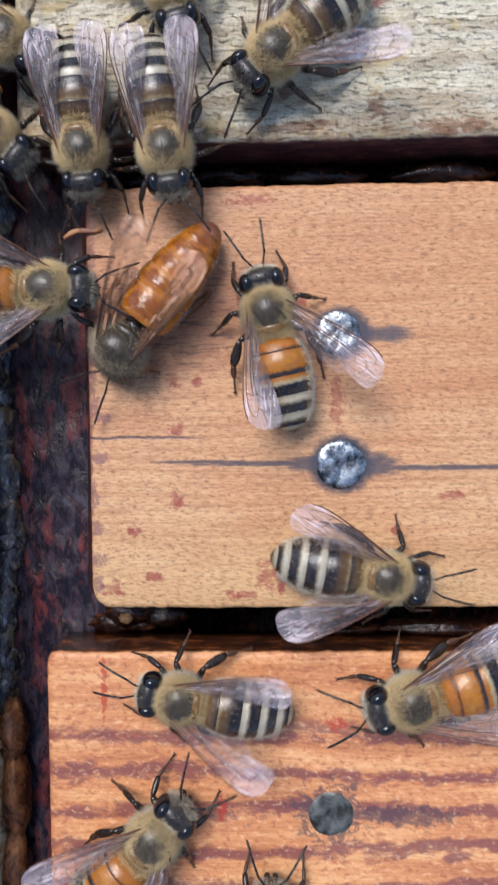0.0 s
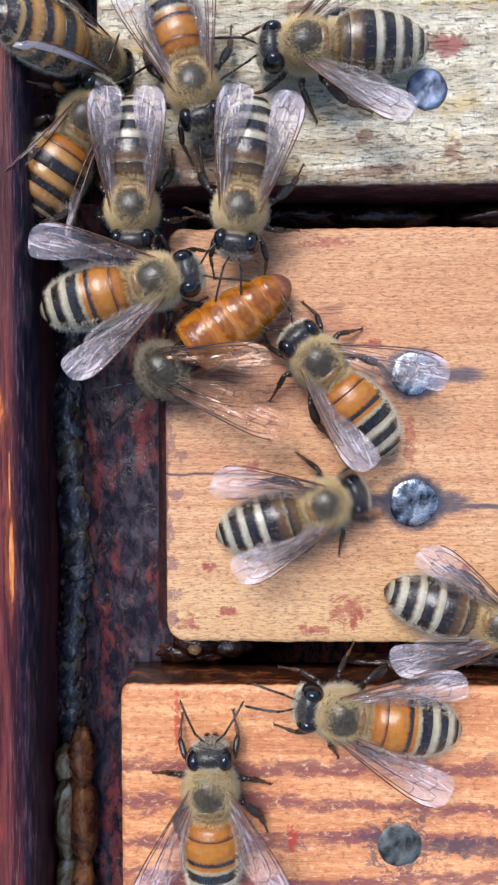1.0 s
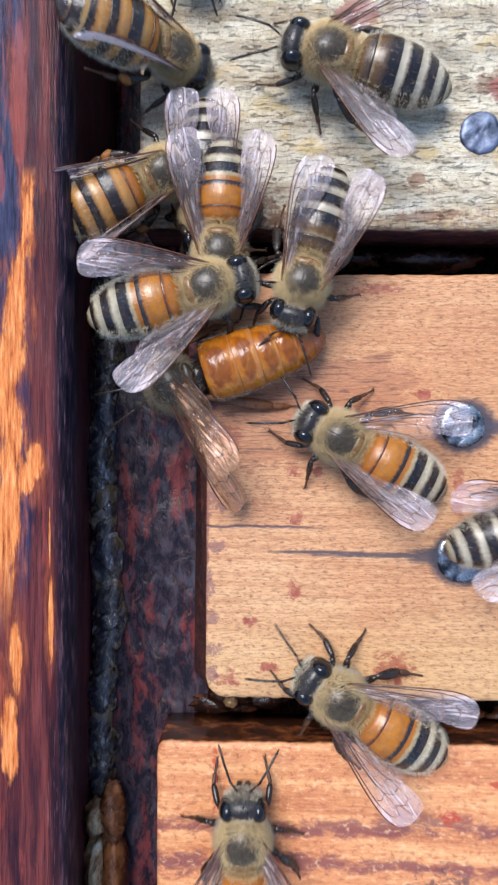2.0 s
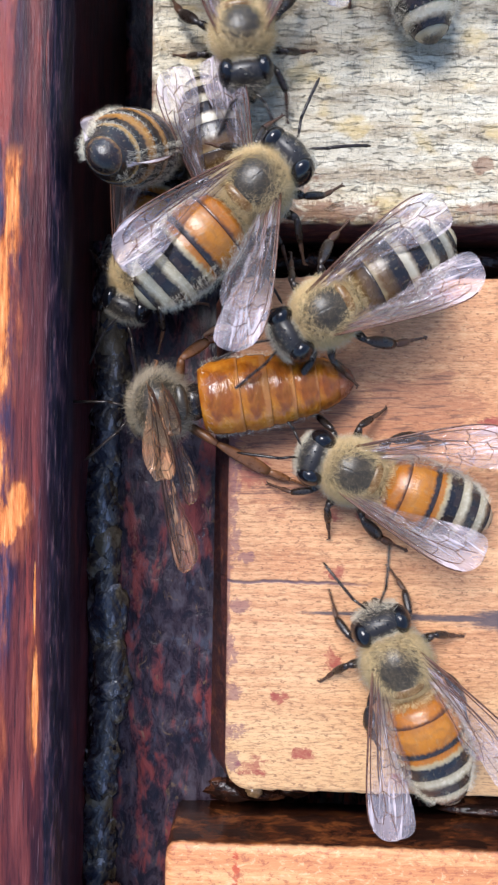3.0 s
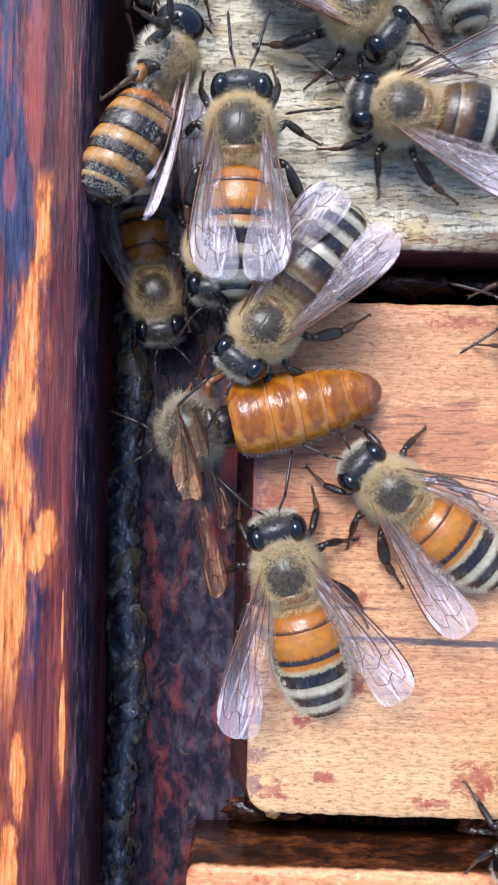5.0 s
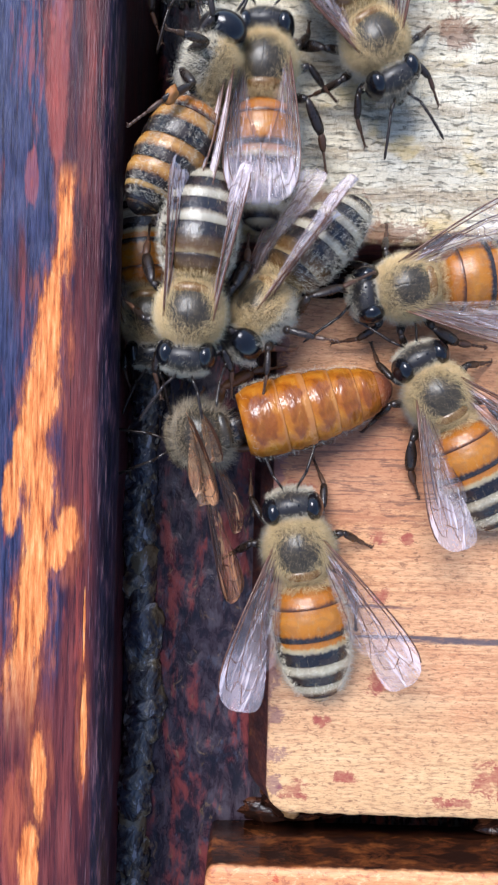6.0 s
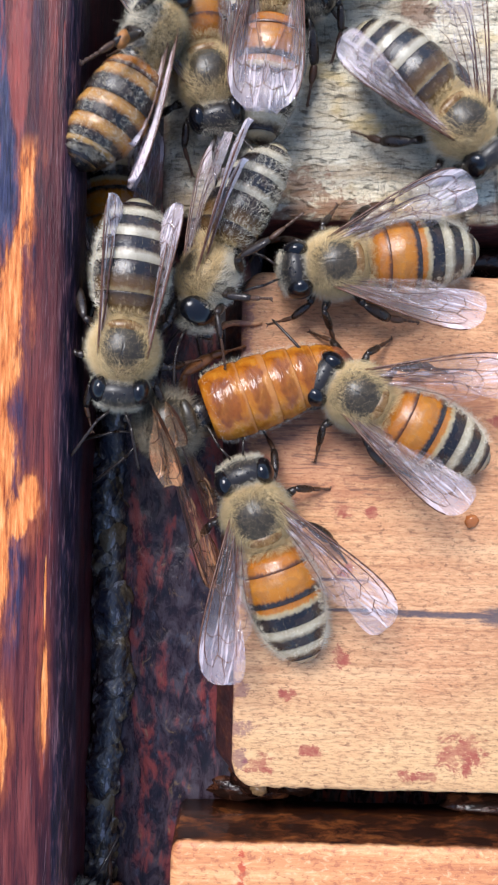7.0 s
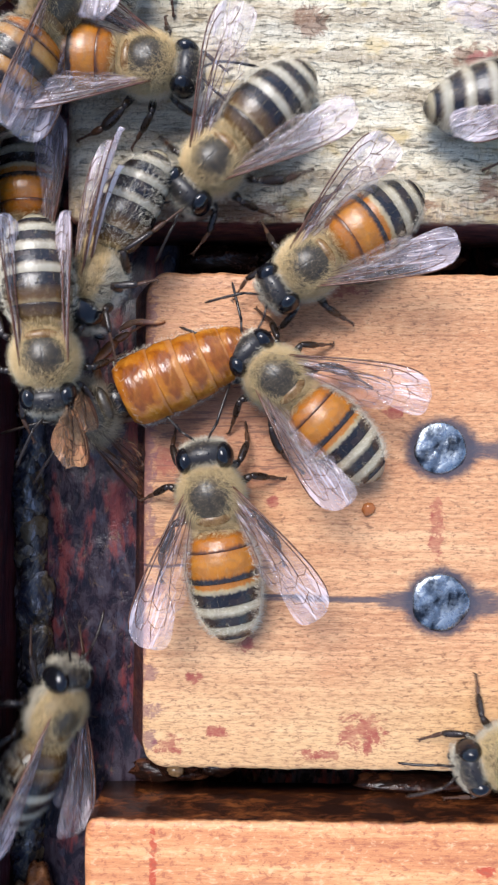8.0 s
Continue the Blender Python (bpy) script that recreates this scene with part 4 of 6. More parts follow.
nail(bar_mid, 16.07, 9.25, 1.55, "nail", "bright hammered steel nail head", 1)
nail(bar_mid, 15.97, 17.6, 1.4, "nail", "bright hammered steel nail head", 2)
nail(bar_low, 15.32, -13.47, 1.5, "old_nail", "dull grey nail head sunk into the wood", 3).location.z = -0.11 * MM
nail(bar_high, 16.78, 35.62, 1.3, "slate_nail", "slate-grey nail head", 4)


# ---- bees ----
def wing_mesh(length, lead, trail, mirror, material):
    """Membrane between a leading and a trailing edge given at even steps along the wing, gently pleated."""
    bm = bmesh.new()
    nu, nv = 26, 9
    s = np.linspace(0, 1, nu + 1)
    at = np.linspace(0, 1, len(lead))
    top, low = np.interp(s, at, lead), np.interp(s, at, trail)
    for _ in range(2):
        top[1:-1] = (top[:-2] + 2 * top[1:-1] + top[2:]) / 4
        low[1:-1] = (low[:-2] + 2 * low[1:-1] + low[2:]) / 4
    rows = []
    for i in range(nu + 1):
        row = []
        for j in range(nv + 1):
            v = j / nv
            y = top[i] * (1 - v) + low[i] * v
            z = 0.15 * math.sin(v * 9.0 + s[i] * 2) * min(1.0, s[i] * 1.6) * (1 - 0.4 * v) + 0.05 * math.sin(v * 21 + s[i] * 7) + 0.25 * math.sin(s[i] * 3.1)
            row.append(bm.verts.new((length * math.sin(s[i] * math.pi / 2), y * mirror, z)))
        rows.append(row)
    for i in range(nu):
        for j in range(nv):
            bm.faces.new((rows[i][j], rows[i + 1][j], rows[i + 1][j + 1], rows[i][j + 1]))
    place = lambda u, v: rows[min(nu, int(round(u * nu)))][min(nv, int(round(v * nv)))].co.copy()
    veins = bmesh.new()
    lines = [[(0, 0), (0.25, 0), (0.5, 0), (0.75, 0)], [(0, 0.2), (0.25, 0.12), (0.5, 0.1), (0.62, 0.12)], [(0, 0.5), (0.25, 0.42), (0.42, 0.4), (0.6, 0.42), (0.72, 0.3)],
             [(0, 0.8), (0.22, 0.75), (0.42, 0.8), (0.52, 0.97)], [(0.28, 0.42), (0.31, 0.58), (0.3, 0.75)], [(0.5, 0.42), (0.54, 0.6), (0.5, 0.82)],
             [(0.5, 0.12), (0.52, 0.26), (0.5, 0.42)], [(0.62, 0.4), (0.66, 0.6), (0.62, 0.78), (0.48, 0.82)], [(0.6, 0.12), (0.7, 0.18), (0.72, 0.32)], [(0.64, 0.5), (0.8, 0.56)]]
    for n, line in enumerate(lines):
        fine = []
        for (a, b), (c, d) in zip(line, line[1:]):
            fine += [(a + (c - a) * k / 4, b + (d - b) * k / 4) for k in range(4)]
        fine.append(line[-1])
        # points follow the true surface between the grid's lines
        pts = []
        for u, v in fine:
            i, j = min(nu - 1, int(u * nu)), min(nv - 1, int(v * nv))
            fu, fv = u * nu - i, v * nv - j
            p = rows[i][j].co.lerp(rows[i + 1][j].co, fu).lerp(rows[i][j + 1].co.lerp(rows[i + 1][j + 1].co, fu), fv)
            pts.append(p + Vector((0, 0, 0.01)))
        w = 0.06 if n == 0 else 0.042 if n == 1 else 0.023
        tube(pts, [w * (1 - 0.5 * k / len(pts)) for k in range(len(pts))], veins, 5)
    return mesh_of(bm, material), veins


FORE = ((0.1, 0.2, 0.29, 0.35, 0.38, 0.34, 0.22, -0.05, -0.5, -0.95), (-0.2, -0.35, -0.7, -1.15, -1.55, -1.9, -2.1, -2.12, -1.8, -1.0))
HIND = ((0.1, 0.2, 0.28, 0.32, 0.3, 0.2, 0.0, -0.4), (-0.2, -0.55, -0.95, -1.25, -1.4, -1.35, -1.05, -0.4))


def abdomen_radius(s, full):
    at = (0, 0.06, 0.15, 0.3, 0.5, 0.68, 0.82, 0.92, 0.98, 1.0)
    worker = (0.45, 0.78, 0.93, 1.0, 0.98, 0.88, 0.69, 0.46, 0.23, 0.05)
    queen = (0.82, 0.96, 1.0, 1.0, 0.93, 0.82, 0.67, 0.48, 0.26, 0.06)
    return float(np.interp(s, at, queen if full else worker))


def plates(parent, start, length, width, height, skins, droop, full):
    """Overlapping back plates from the waist to the tip, each a part of its own. Returns the hair roots on the flanks."""
    cuts = (0.0, 0.25, 0.43, 0.59, 0.74, 0.88, 1.0) if full else (0.0, 0.15, 0.4, 0.6, 0.78, 0.915, 1.0)
    flank = []
    drop = lambda s: -droop * s ** 1.6
    for n, skin in enumerate(skins):
        a, b = cuts[n], cuts[n + 1]
        rings = []
        steps = 9
        for k in range(steps + 1):
            s = a - (0.02 if n else 0.0) + (b - a + (0.02 if n else 0.0)) * k / steps
            f = k / steps
            swell = (0.925 if full else 0.955) + (0.095 if full else 0.06) * min(1.0, f * 2.2) if n else 1.0
            r = abdomen_radius(max(0.0, s), full) * swell
            rings.append((-(s - a) * length, drop(max(0, s)) - drop(a), width * r, height * r))
        if n < 5:
            y, dz, rx, rz = rings[-1]
            rings.append((y - 0.05, dz, rx * 0.985, rz * 0.985))
            rings.append((y - 0.02, dz, rx * 0.93, rz * 0.93))
        part("back_plate", lathe(rings, 32), MAT[skin], parent, "", (0, start - a * length, drop(a)))
    for k in range(40):
        s = 0.04 + 0.84 * k / 39
        r = abdomen_radius(s, full)
        for j in range(26):
            t = math.pi * (-0.35 + 1.7 * j / 25)
            up = math.sin(t)
            n = Vector((math.cos(t) / width, -0.08, up / height)).normalized()
            flank.append((s, up, (Vector((width * r * math.cos(t), start - s * length, drop(s) + height * r * up)), n)))
    return flank


def leg_part(parent, name, pts, tone, hind=False):
    root = Vector(pts[0])
    p = [Vector(q) - root for q in pts]
    out = part(name, limb(p[0], p[1], 0.17, 0.25, 0.18), MAT[tone], parent, "", root)
    part("shin", limb(p[1], p[2], 0.16, 0.32 if hind else 0.21, 0.27 if hind else 0.17, None, 8, 0.55 if hind else 0.8), MAT[tone], out)
    foot = bmesh.new()
    mid = p[2].lerp(p[3], 0.45)
    limb(p[2], mid, 0.17 if hind else 0.12, 0.22 if hind else 0.13, 0.12, foot, 7, 0.6)
    for k in range(4):
        limb(mid.lerp(p[3], k / 4), mid.lerp(p[3], (k + 1) / 4), 0.065, 0.078, 0.07, foot, 6)
    tip = p[3]
    for s in (-1, 1):
        tube([tip, tip + Vector((0.08 * s, 0.1, 0)), tip + Vector((0.14 * s, 0.14, -0.08))], [0.05, 0.04, 0.012], foot, 5)
    part("foot", foot, MAT["foot" if tone == "leg" else tone], out)
    return out


LEGS = {
    "fore_leg": ((0.75, 1.1, -1.15), (1.75, 1.7, -0.75), (2.15, 2.8, -1.35), (2.0, 4.1, -2.25)),
    "middle_leg": ((1.0, 0.1, -1.3), (2.45, 0.55, -0.55), (3.35, 0.1, -1.55), (4.3, -0.35, -2.25)),
    "hind_leg": ((0.95, -0.9, -1.3), (2.35, -1.5, -0.4), (3.1, -3.0, -1.3), (3.35, -4.9, -2.25)),
}


def make_bee(name, skins, seed, queen=False, tone="fuzz", side_tone="pale_fuzz", stout=1.0):
    """A honeybee at the origin, head to +y, feet at z = -2.3. Each part is an object under the empty."""
    rng = random.Random(seed)
    bee = new(name)
    # thorax with its coat
    tr = (1.55, 1.62, 1.42) if not queen else (1.66, 1.35, 1.4)
    thorax = part("thorax", ball((0, 0, 0), tr, None, 28, 18, lambda u: 1 + 0.03 * noise.noise(u * 3)), MAT["thorax"], bee)
    shield = part("shield", ball((0, -1.14, 0.8), (0.92, 0.36, 0.36), None, 20, 10), MAT["thorax" if queen else "shield"], bee)
    wide = 1.1 if queen else 1.0
    bare = lambda u: not (u.z > 0.2 and (u.x / 0.86 / wide) ** 2 + ((u.y + 0.1) / 0.88) ** 2 + 0.35 * noise.noise(u * 4.0) < 0.22 + 0.8 * rng.random())
    coat = hairs(around((0, 0, 0), tr, 2600 if queen else 9500, rng, lambda u: u.z > -0.05 and bare(u)), rng, 0.62 if queen else 0.42, 0.008 if queen else 0.0065, 0.85, None, 0.35)
    part("coat", coat, MAT["queen_fuzz" if queen else tone], thorax)["kind"] = "stuff"
    sides = hairs(around((0, 0, 0), tr, 2000 if queen else 5200, rng, lambda u: -0.95 < u.z <= 0.05), rng, 0.5, 0.0075, 0.5, None, 0.3)
    part("side_coat", sides, MAT["queen_fuzz" if queen else "pale_fuzz"], thorax)["kind"] = "stuff"
    down = hairs(around((0, 0, 0), tr, 800, rng, lambda u: u.z > 0.3 and not bare(u)), rng, 0.26, 0.005, 0.9)
    part("down", down, MAT["dark_fuzz"], thorax)["kind"] = "stuff"
    # head
    hr = (1.4, 0.84, 1.2) if not queen else (1.4, 0.78, 1.2)
    hc = (0, 2.08, -0.25) if not queen else (0, 1.0, -1.3)
    head = part("head", ball(hc, hr, None, 26, 14, lambda u: 1 + 0.1 * max(0.0, u.z) * abs(u.x) - 0.22 * max(0.0, -u.z) * abs(u.x)), MAT["face"], bee)
    for s in (-1, 1):
        part("eye", ball((0.95 * s, hc[1] - 0.14, hc[2] + 0.26), (0.56, 0.74, 0.97), None, 20, 14), MAT["eye"], head, "glossy black compound eye")
    face = bmesh.new()
    ball((0, hc[1] + 0.58, hc[2] - 0.42), (0.6, 0.32, 0.55), face, 14, 8)
    for s in (-1, 1):
        ball((0.26 * s, hc[1] + 0.72, hc[2] - 0.95), (0.22, 0.2, 0.4), face, 10, 6)
    part("face", face, MAT["black"], head)
    dots = bmesh.new()
    for x, y in ((0, 0.32), (-0.25, 0.06), (0.25, 0.06)):
        ball((x, hc[1] + y, hc[2] + 1.14 - 0.25 * abs(y)), (0.1, 0.1, 0.08), dots, 8, 6)
    part("simple_eyes", dots, MAT["eye"], head)
    roots = around(hc, hr, 420, rng, lambda u: abs(u.x) < 0.6 and u.y > 0.1 and u.z > -0.6)
    part("head_down", hairs(roots, rng, 0.22, 0.007, 0.7), MAT["grey_fuzz" if not queen else "dark_fuzz"], head)["kind"] = "stuff"
    roots = around(hc, hr, 1500, rng, lambda u: u.y > 0.35 and u.z < 0.62 and abs(u.x) < 0.8) + around(hc, (1.5, 0.86, 1.22), 1300, rng, lambda u: u.y < -0.4 and u.z > -0.3)
    part("head_fringe", hairs(roots, rng, 0.27, 0.0065, 0.7), MAT["pale_fuzz" if not queen else "dark_fuzz"], head)["kind"] = "stuff"
    for s in (-1, 1):
        a = bmesh.new()
        q = Vector((0.28 * s, hc[1] + 0.72, hc[2] + 0.1))
        tube([(0, 0, 0), (0.18 * s, 0.35, 0.25), (0.5 * s, 0.85, 0.35)], [0.07, 0.065, 0.075], a, 7)
        pts = [Vector((0.5 * s, 0.85, 0.35)) + Vector((0.32 * s * k / 9 * 2.3, 2.1 * k / 9, -0.5 * (k / 9) ** 2)) for k in range(10)]
        tube(pts, [0.085 - (0.012 if k % 2 else 0) for k in range(9)] + [0.04], a, 7)
        part("antenna", a, MAT["leg"], head, "", q)
    # waist and abdomen
    length, width, height = (7.6, 1.86, 1.68) if queen else (6.15, 1.87, 1.66)
    width, height = width * stout, height * stout
    abdomen = part("waist", ball((0, -1.65, -0.35), (0.95, 0.75, 0.85), None, 16, 8), MAT["black"], bee)
    flank = plates(abdomen, -2.1 if queen else -1.75, length, width, height, skins, 0.85, queen)
    if queen:
        edge = [r for s, up, r in flank if s < 0.05 or (abs(up) < 0.3 and s < 0.8)]
        part("fringe", hairs(edge * 4, rng, 0.24, 0.006, 0.9), MAT["pale_fuzz"], abdomen)["kind"] = "stuff"
    else:
        fringe = [r for s, up, r in flank if abs(up) < 0.7 and rng.random() < 0.75]
        collar = around((0, -1.7, -0.1), (1.3, 0.55, 1.25), 1500, rng, lambda u: u.z > -0.2)
        part("collar", hairs(collar, rng, 0.36, 0.007, 0.6), MAT[tone], abdomen)["kind"] = "stuff"
        part("fringe", hairs(fringe * 9, rng, 0.3, 0.0065, 0.5), MAT[side_tone], abdomen)["kind"] = "stuff"
        bands = [r for s, up, r in flank if up > 0.3 and any(0.0 < s - c < 0.075 for c in (0.6, 0.78, 0.915))]
        part("hair_band", hairs(bands * 8, rng, 0.2, 0.0065, 0.7), MAT[side_tone], abdomen)["kind"] = "stuff"
    # wings
    wl = (7.6, 5.3) if not queen else (7.7, 4.2)
    film, vein = ("queen_film", "queen_vein") if queen else ("film", "vein")
    for s in (-1, 1):
        for kind, size, (lead, trail), root in (("forewing", wl[0], FORE, (1.15 * s, 0.3, 0.9)), ("hindwing", wl[1], HIND, (1.1 * s, -0.4, 0.7))):
            me, veins = wing_mesh(size, [v * (0.85 if queen else 1) for v in lead], [v * (0.85 if queen else 1) for v in trail], s, MAT[film])
            w = part(kind, me, MAT[film], bee, "clear veined wing", root)
            w["side"] = s
            part("vein", veins, MAT[vein], w)
    # legs
    for s in (-1, 1):
        for kind, pts in LEGS.items():
            if queen and kind == "hind_leg" and s < 0:
                pts = ((0.95, -0.9, -1.3), (2.5, -2.5, -0.9), (4.6, -4.9, -1.6), (6.1, -7.2, -2.1))
            if queen and kind != "hind_leg":
                pts = tuple((x * 0.62, y * (0.42 if kind == "fore_leg" else 0.7), z) for x, y, z in pts)
            leg_part(bee, kind, [(x * s * 0.92, y * 0.95, z) for x, y, z in pts], "queen_leg" if queen else "leg", kind == "hind_leg")
    return bee


def wings_of(bee, side):
    return [ob for ob in bee.children if ob.name.split(".")[0] in ("forewing", "hindwing") and ob["side"] == side]


def wing_pose(ob, spread, twist=9.0, lift=8.0):
    """A wing's pose from its spread off the body's axis and its lift, in degrees; the hind wing tucks under the fore wing."""
    s, hind = ob["side"], ob.name.startswith("hindwing")
    turn = Matrix.Rotation(radians(-90 + (spread - (3 if hind else 0)) * s), 4, "Z") @ Matrix.Rotation(radians(-lift + (3 if hind else 0)), 4, "Y") @ Matrix.Rotation(radians(twist * s), 4, "X")
    return Matrix.Translation(ob.location) @ turn


def set_wings(bee, left, right, lift=8.0):
    for side, spread in ((-1, left), (1, right)):
        for ob in wings_of(bee, side):
            ob.rotation_euler = wing_pose(ob, spread, 9.0, lift).to_euler()


AMBER = ("amber_front", "amber_plate", "amber_black", "cream_black", "cream_black", "tip_black")
TAWNY = ("amber_front", "tawny_black", "tawny_black", "tawny_black", "tawny_rear", "tawny_tip")
GREY = ("brown_black", "brown_black", "ash_black", "ash_black", "ash_black", "tip_black")
QUEEN = ("queen_front",) + ("queen_plate",) * 4 + ("queen_tip",)
amber_bee = make_bee("honeybee", AMBER, 11)
grey_bee = make_bee("honeybee", GREY, 12, False, "fuzz", "pale_fuzz")
tawny_bee = make_bee("honeybee", TAWNY, 14, stout=1.1)
for leg in [ob for ob in tawny_bee.children if ob.name.startswith("hind_leg")]:
    side = 1 if leg.location.x > 0 else -1
    part("pollen_load", lump((side, 2.0), (0.3, 0.46, 0.3), 7.0, 0.2), MAT["pollen"], leg, "dark amber pollen load", (1.85 * side, -1.6, 0.25))
tagged(tawny_bee, "worker honeybee with tawny and black striped abdomen, black tip", "bee", "honeybees on the hive bars")
queen_bee = make_bee("queen_bee", QUEEN, 13, True)
tagged(amber_bee, "worker honeybee with amber and black banded abdomen", "bee", "honeybees on the hive bars")
tagged(grey_bee, "dark worker honeybee with cream and black striped abdomen", "bee", "honeybees on the hive bars")
tagged(queen_bee, "queen bee with a long glossy chestnut abdomen", "bee")


# ---- every bee in its place ----
queen_bee.scale = (1.000,) * 3
set_wings(queen_bee, 30, 30, 8)
righty_bee = amber_bee
righty_bee.scale = (0.946,) * 3
set_wings(righty_bee, 14, 38, 8)
upper_bee = grey_bee
upper_bee.scale = (0.920,) * 3
set_wings(upper_bee, 18, 8, 8)
under_bee = copy_thing(grey_bee, pose(0, 0, 0))
under_bee.scale = (0.920,) * 3
set_wings(under_bee, 9, 9, 8)
under_bee["label"] = "dark striped worker honeybee with wings folded back"
drifter_bee = copy_thing(amber_bee, pose(0, 0, 0))
drifter_bee.scale = (0.920,) * 3
set_wings(drifter_bee, 18, 20, 8)
drifter_bee["label"] = "amber banded worker honeybee wedged among others"
climber_bee = copy_thing(amber_bee, pose(0, 0, 0))
climber_bee.scale = (0.947,) * 3
set_wings(climber_bee, 30, 36, 8)
corner_bee = tawny_bee
corner_bee.scale = (0.920,) * 3
set_wings(corner_bee, 4, 4, 8)
corner_bee["label"] = "amber banded worker honeybee lying on its side"
edge_bee = copy_thing(tawny_bee, pose(0, 0, 0))
edge_bee.scale = (0.920,) * 3
set_wings(edge_bee, 15, 15, 8)
guest_bee = copy_thing(grey_bee, pose(0, 0, 0))
guest_bee.scale = (0.920,) * 3
set_wings(guest_bee, 35, 18, 8)
topper_bee = copy_thing(grey_bee, pose(0, 0, 0))
topper_bee.scale = (0.973,) * 3
set_wings(topper_bee, 42, 40, 8)
comer_bee = copy_thing(grey_bee, pose(0, 0, 0))
comer_bee.scale = (0.920,) * 3
set_wings(comer_bee, 30, 30, 8)
amberR_bee = copy_thing(amber_bee, pose(0, 0, 0))
amberR_bee.scale = (0.925,) * 3
set_wings(amberR_bee, 29, 20, 8)
lower_bee = copy_thing(amber_bee, pose(0, 0, 0))
lower_bee.scale = (1.000,) * 3
set_wings(lower_bee, 27, 31, 8)
south_bee = copy_thing(amber_bee, pose(0, 0, 0))
south_bee.scale = (1.000,) * 3
set_wings(south_bee, 32, 34, 8)
grey1_bee = copy_thing(grey_bee, pose(0, 0, 0))
grey1_bee.scale = (0.920,) * 3
set_wings(grey1_bee, 30, 18, 8)
grey2_bee = copy_thing(grey_bee, pose(0, 0, 0))
grey2_bee.scale = (0.920,) * 3
set_wings(grey2_bee, 27, 31, 8)
west_bee = copy_thing(grey_bee, pose(0, 0, 0))
west_bee.scale = (1.000,) * 3
set_wings(west_bee, 20, 22, 8)
south_east_bee = copy_thing(amber_bee, pose(0, 0, 0))
south_east_bee.scale = (0.920,) * 3
set_wings(south_east_bee, 30, 30, 8)
late_bee = copy_thing(amber_bee, pose(0, 0, 0))
late_bee.scale = (0.920,) * 3
set_wings(late_bee, 25, 25, 8)
last_bee = copy_thing(grey_bee, pose(0, 0, 0))
last_bee.scale = (0.940,) * 3
set_wings(last_bee, 30, 32, 8)
south2_bee = copy_thing(grey_bee, pose(0, 0, 0))
south2_bee.scale = (1.000,) * 3
set_wings(south2_bee, 28, 28, 8)


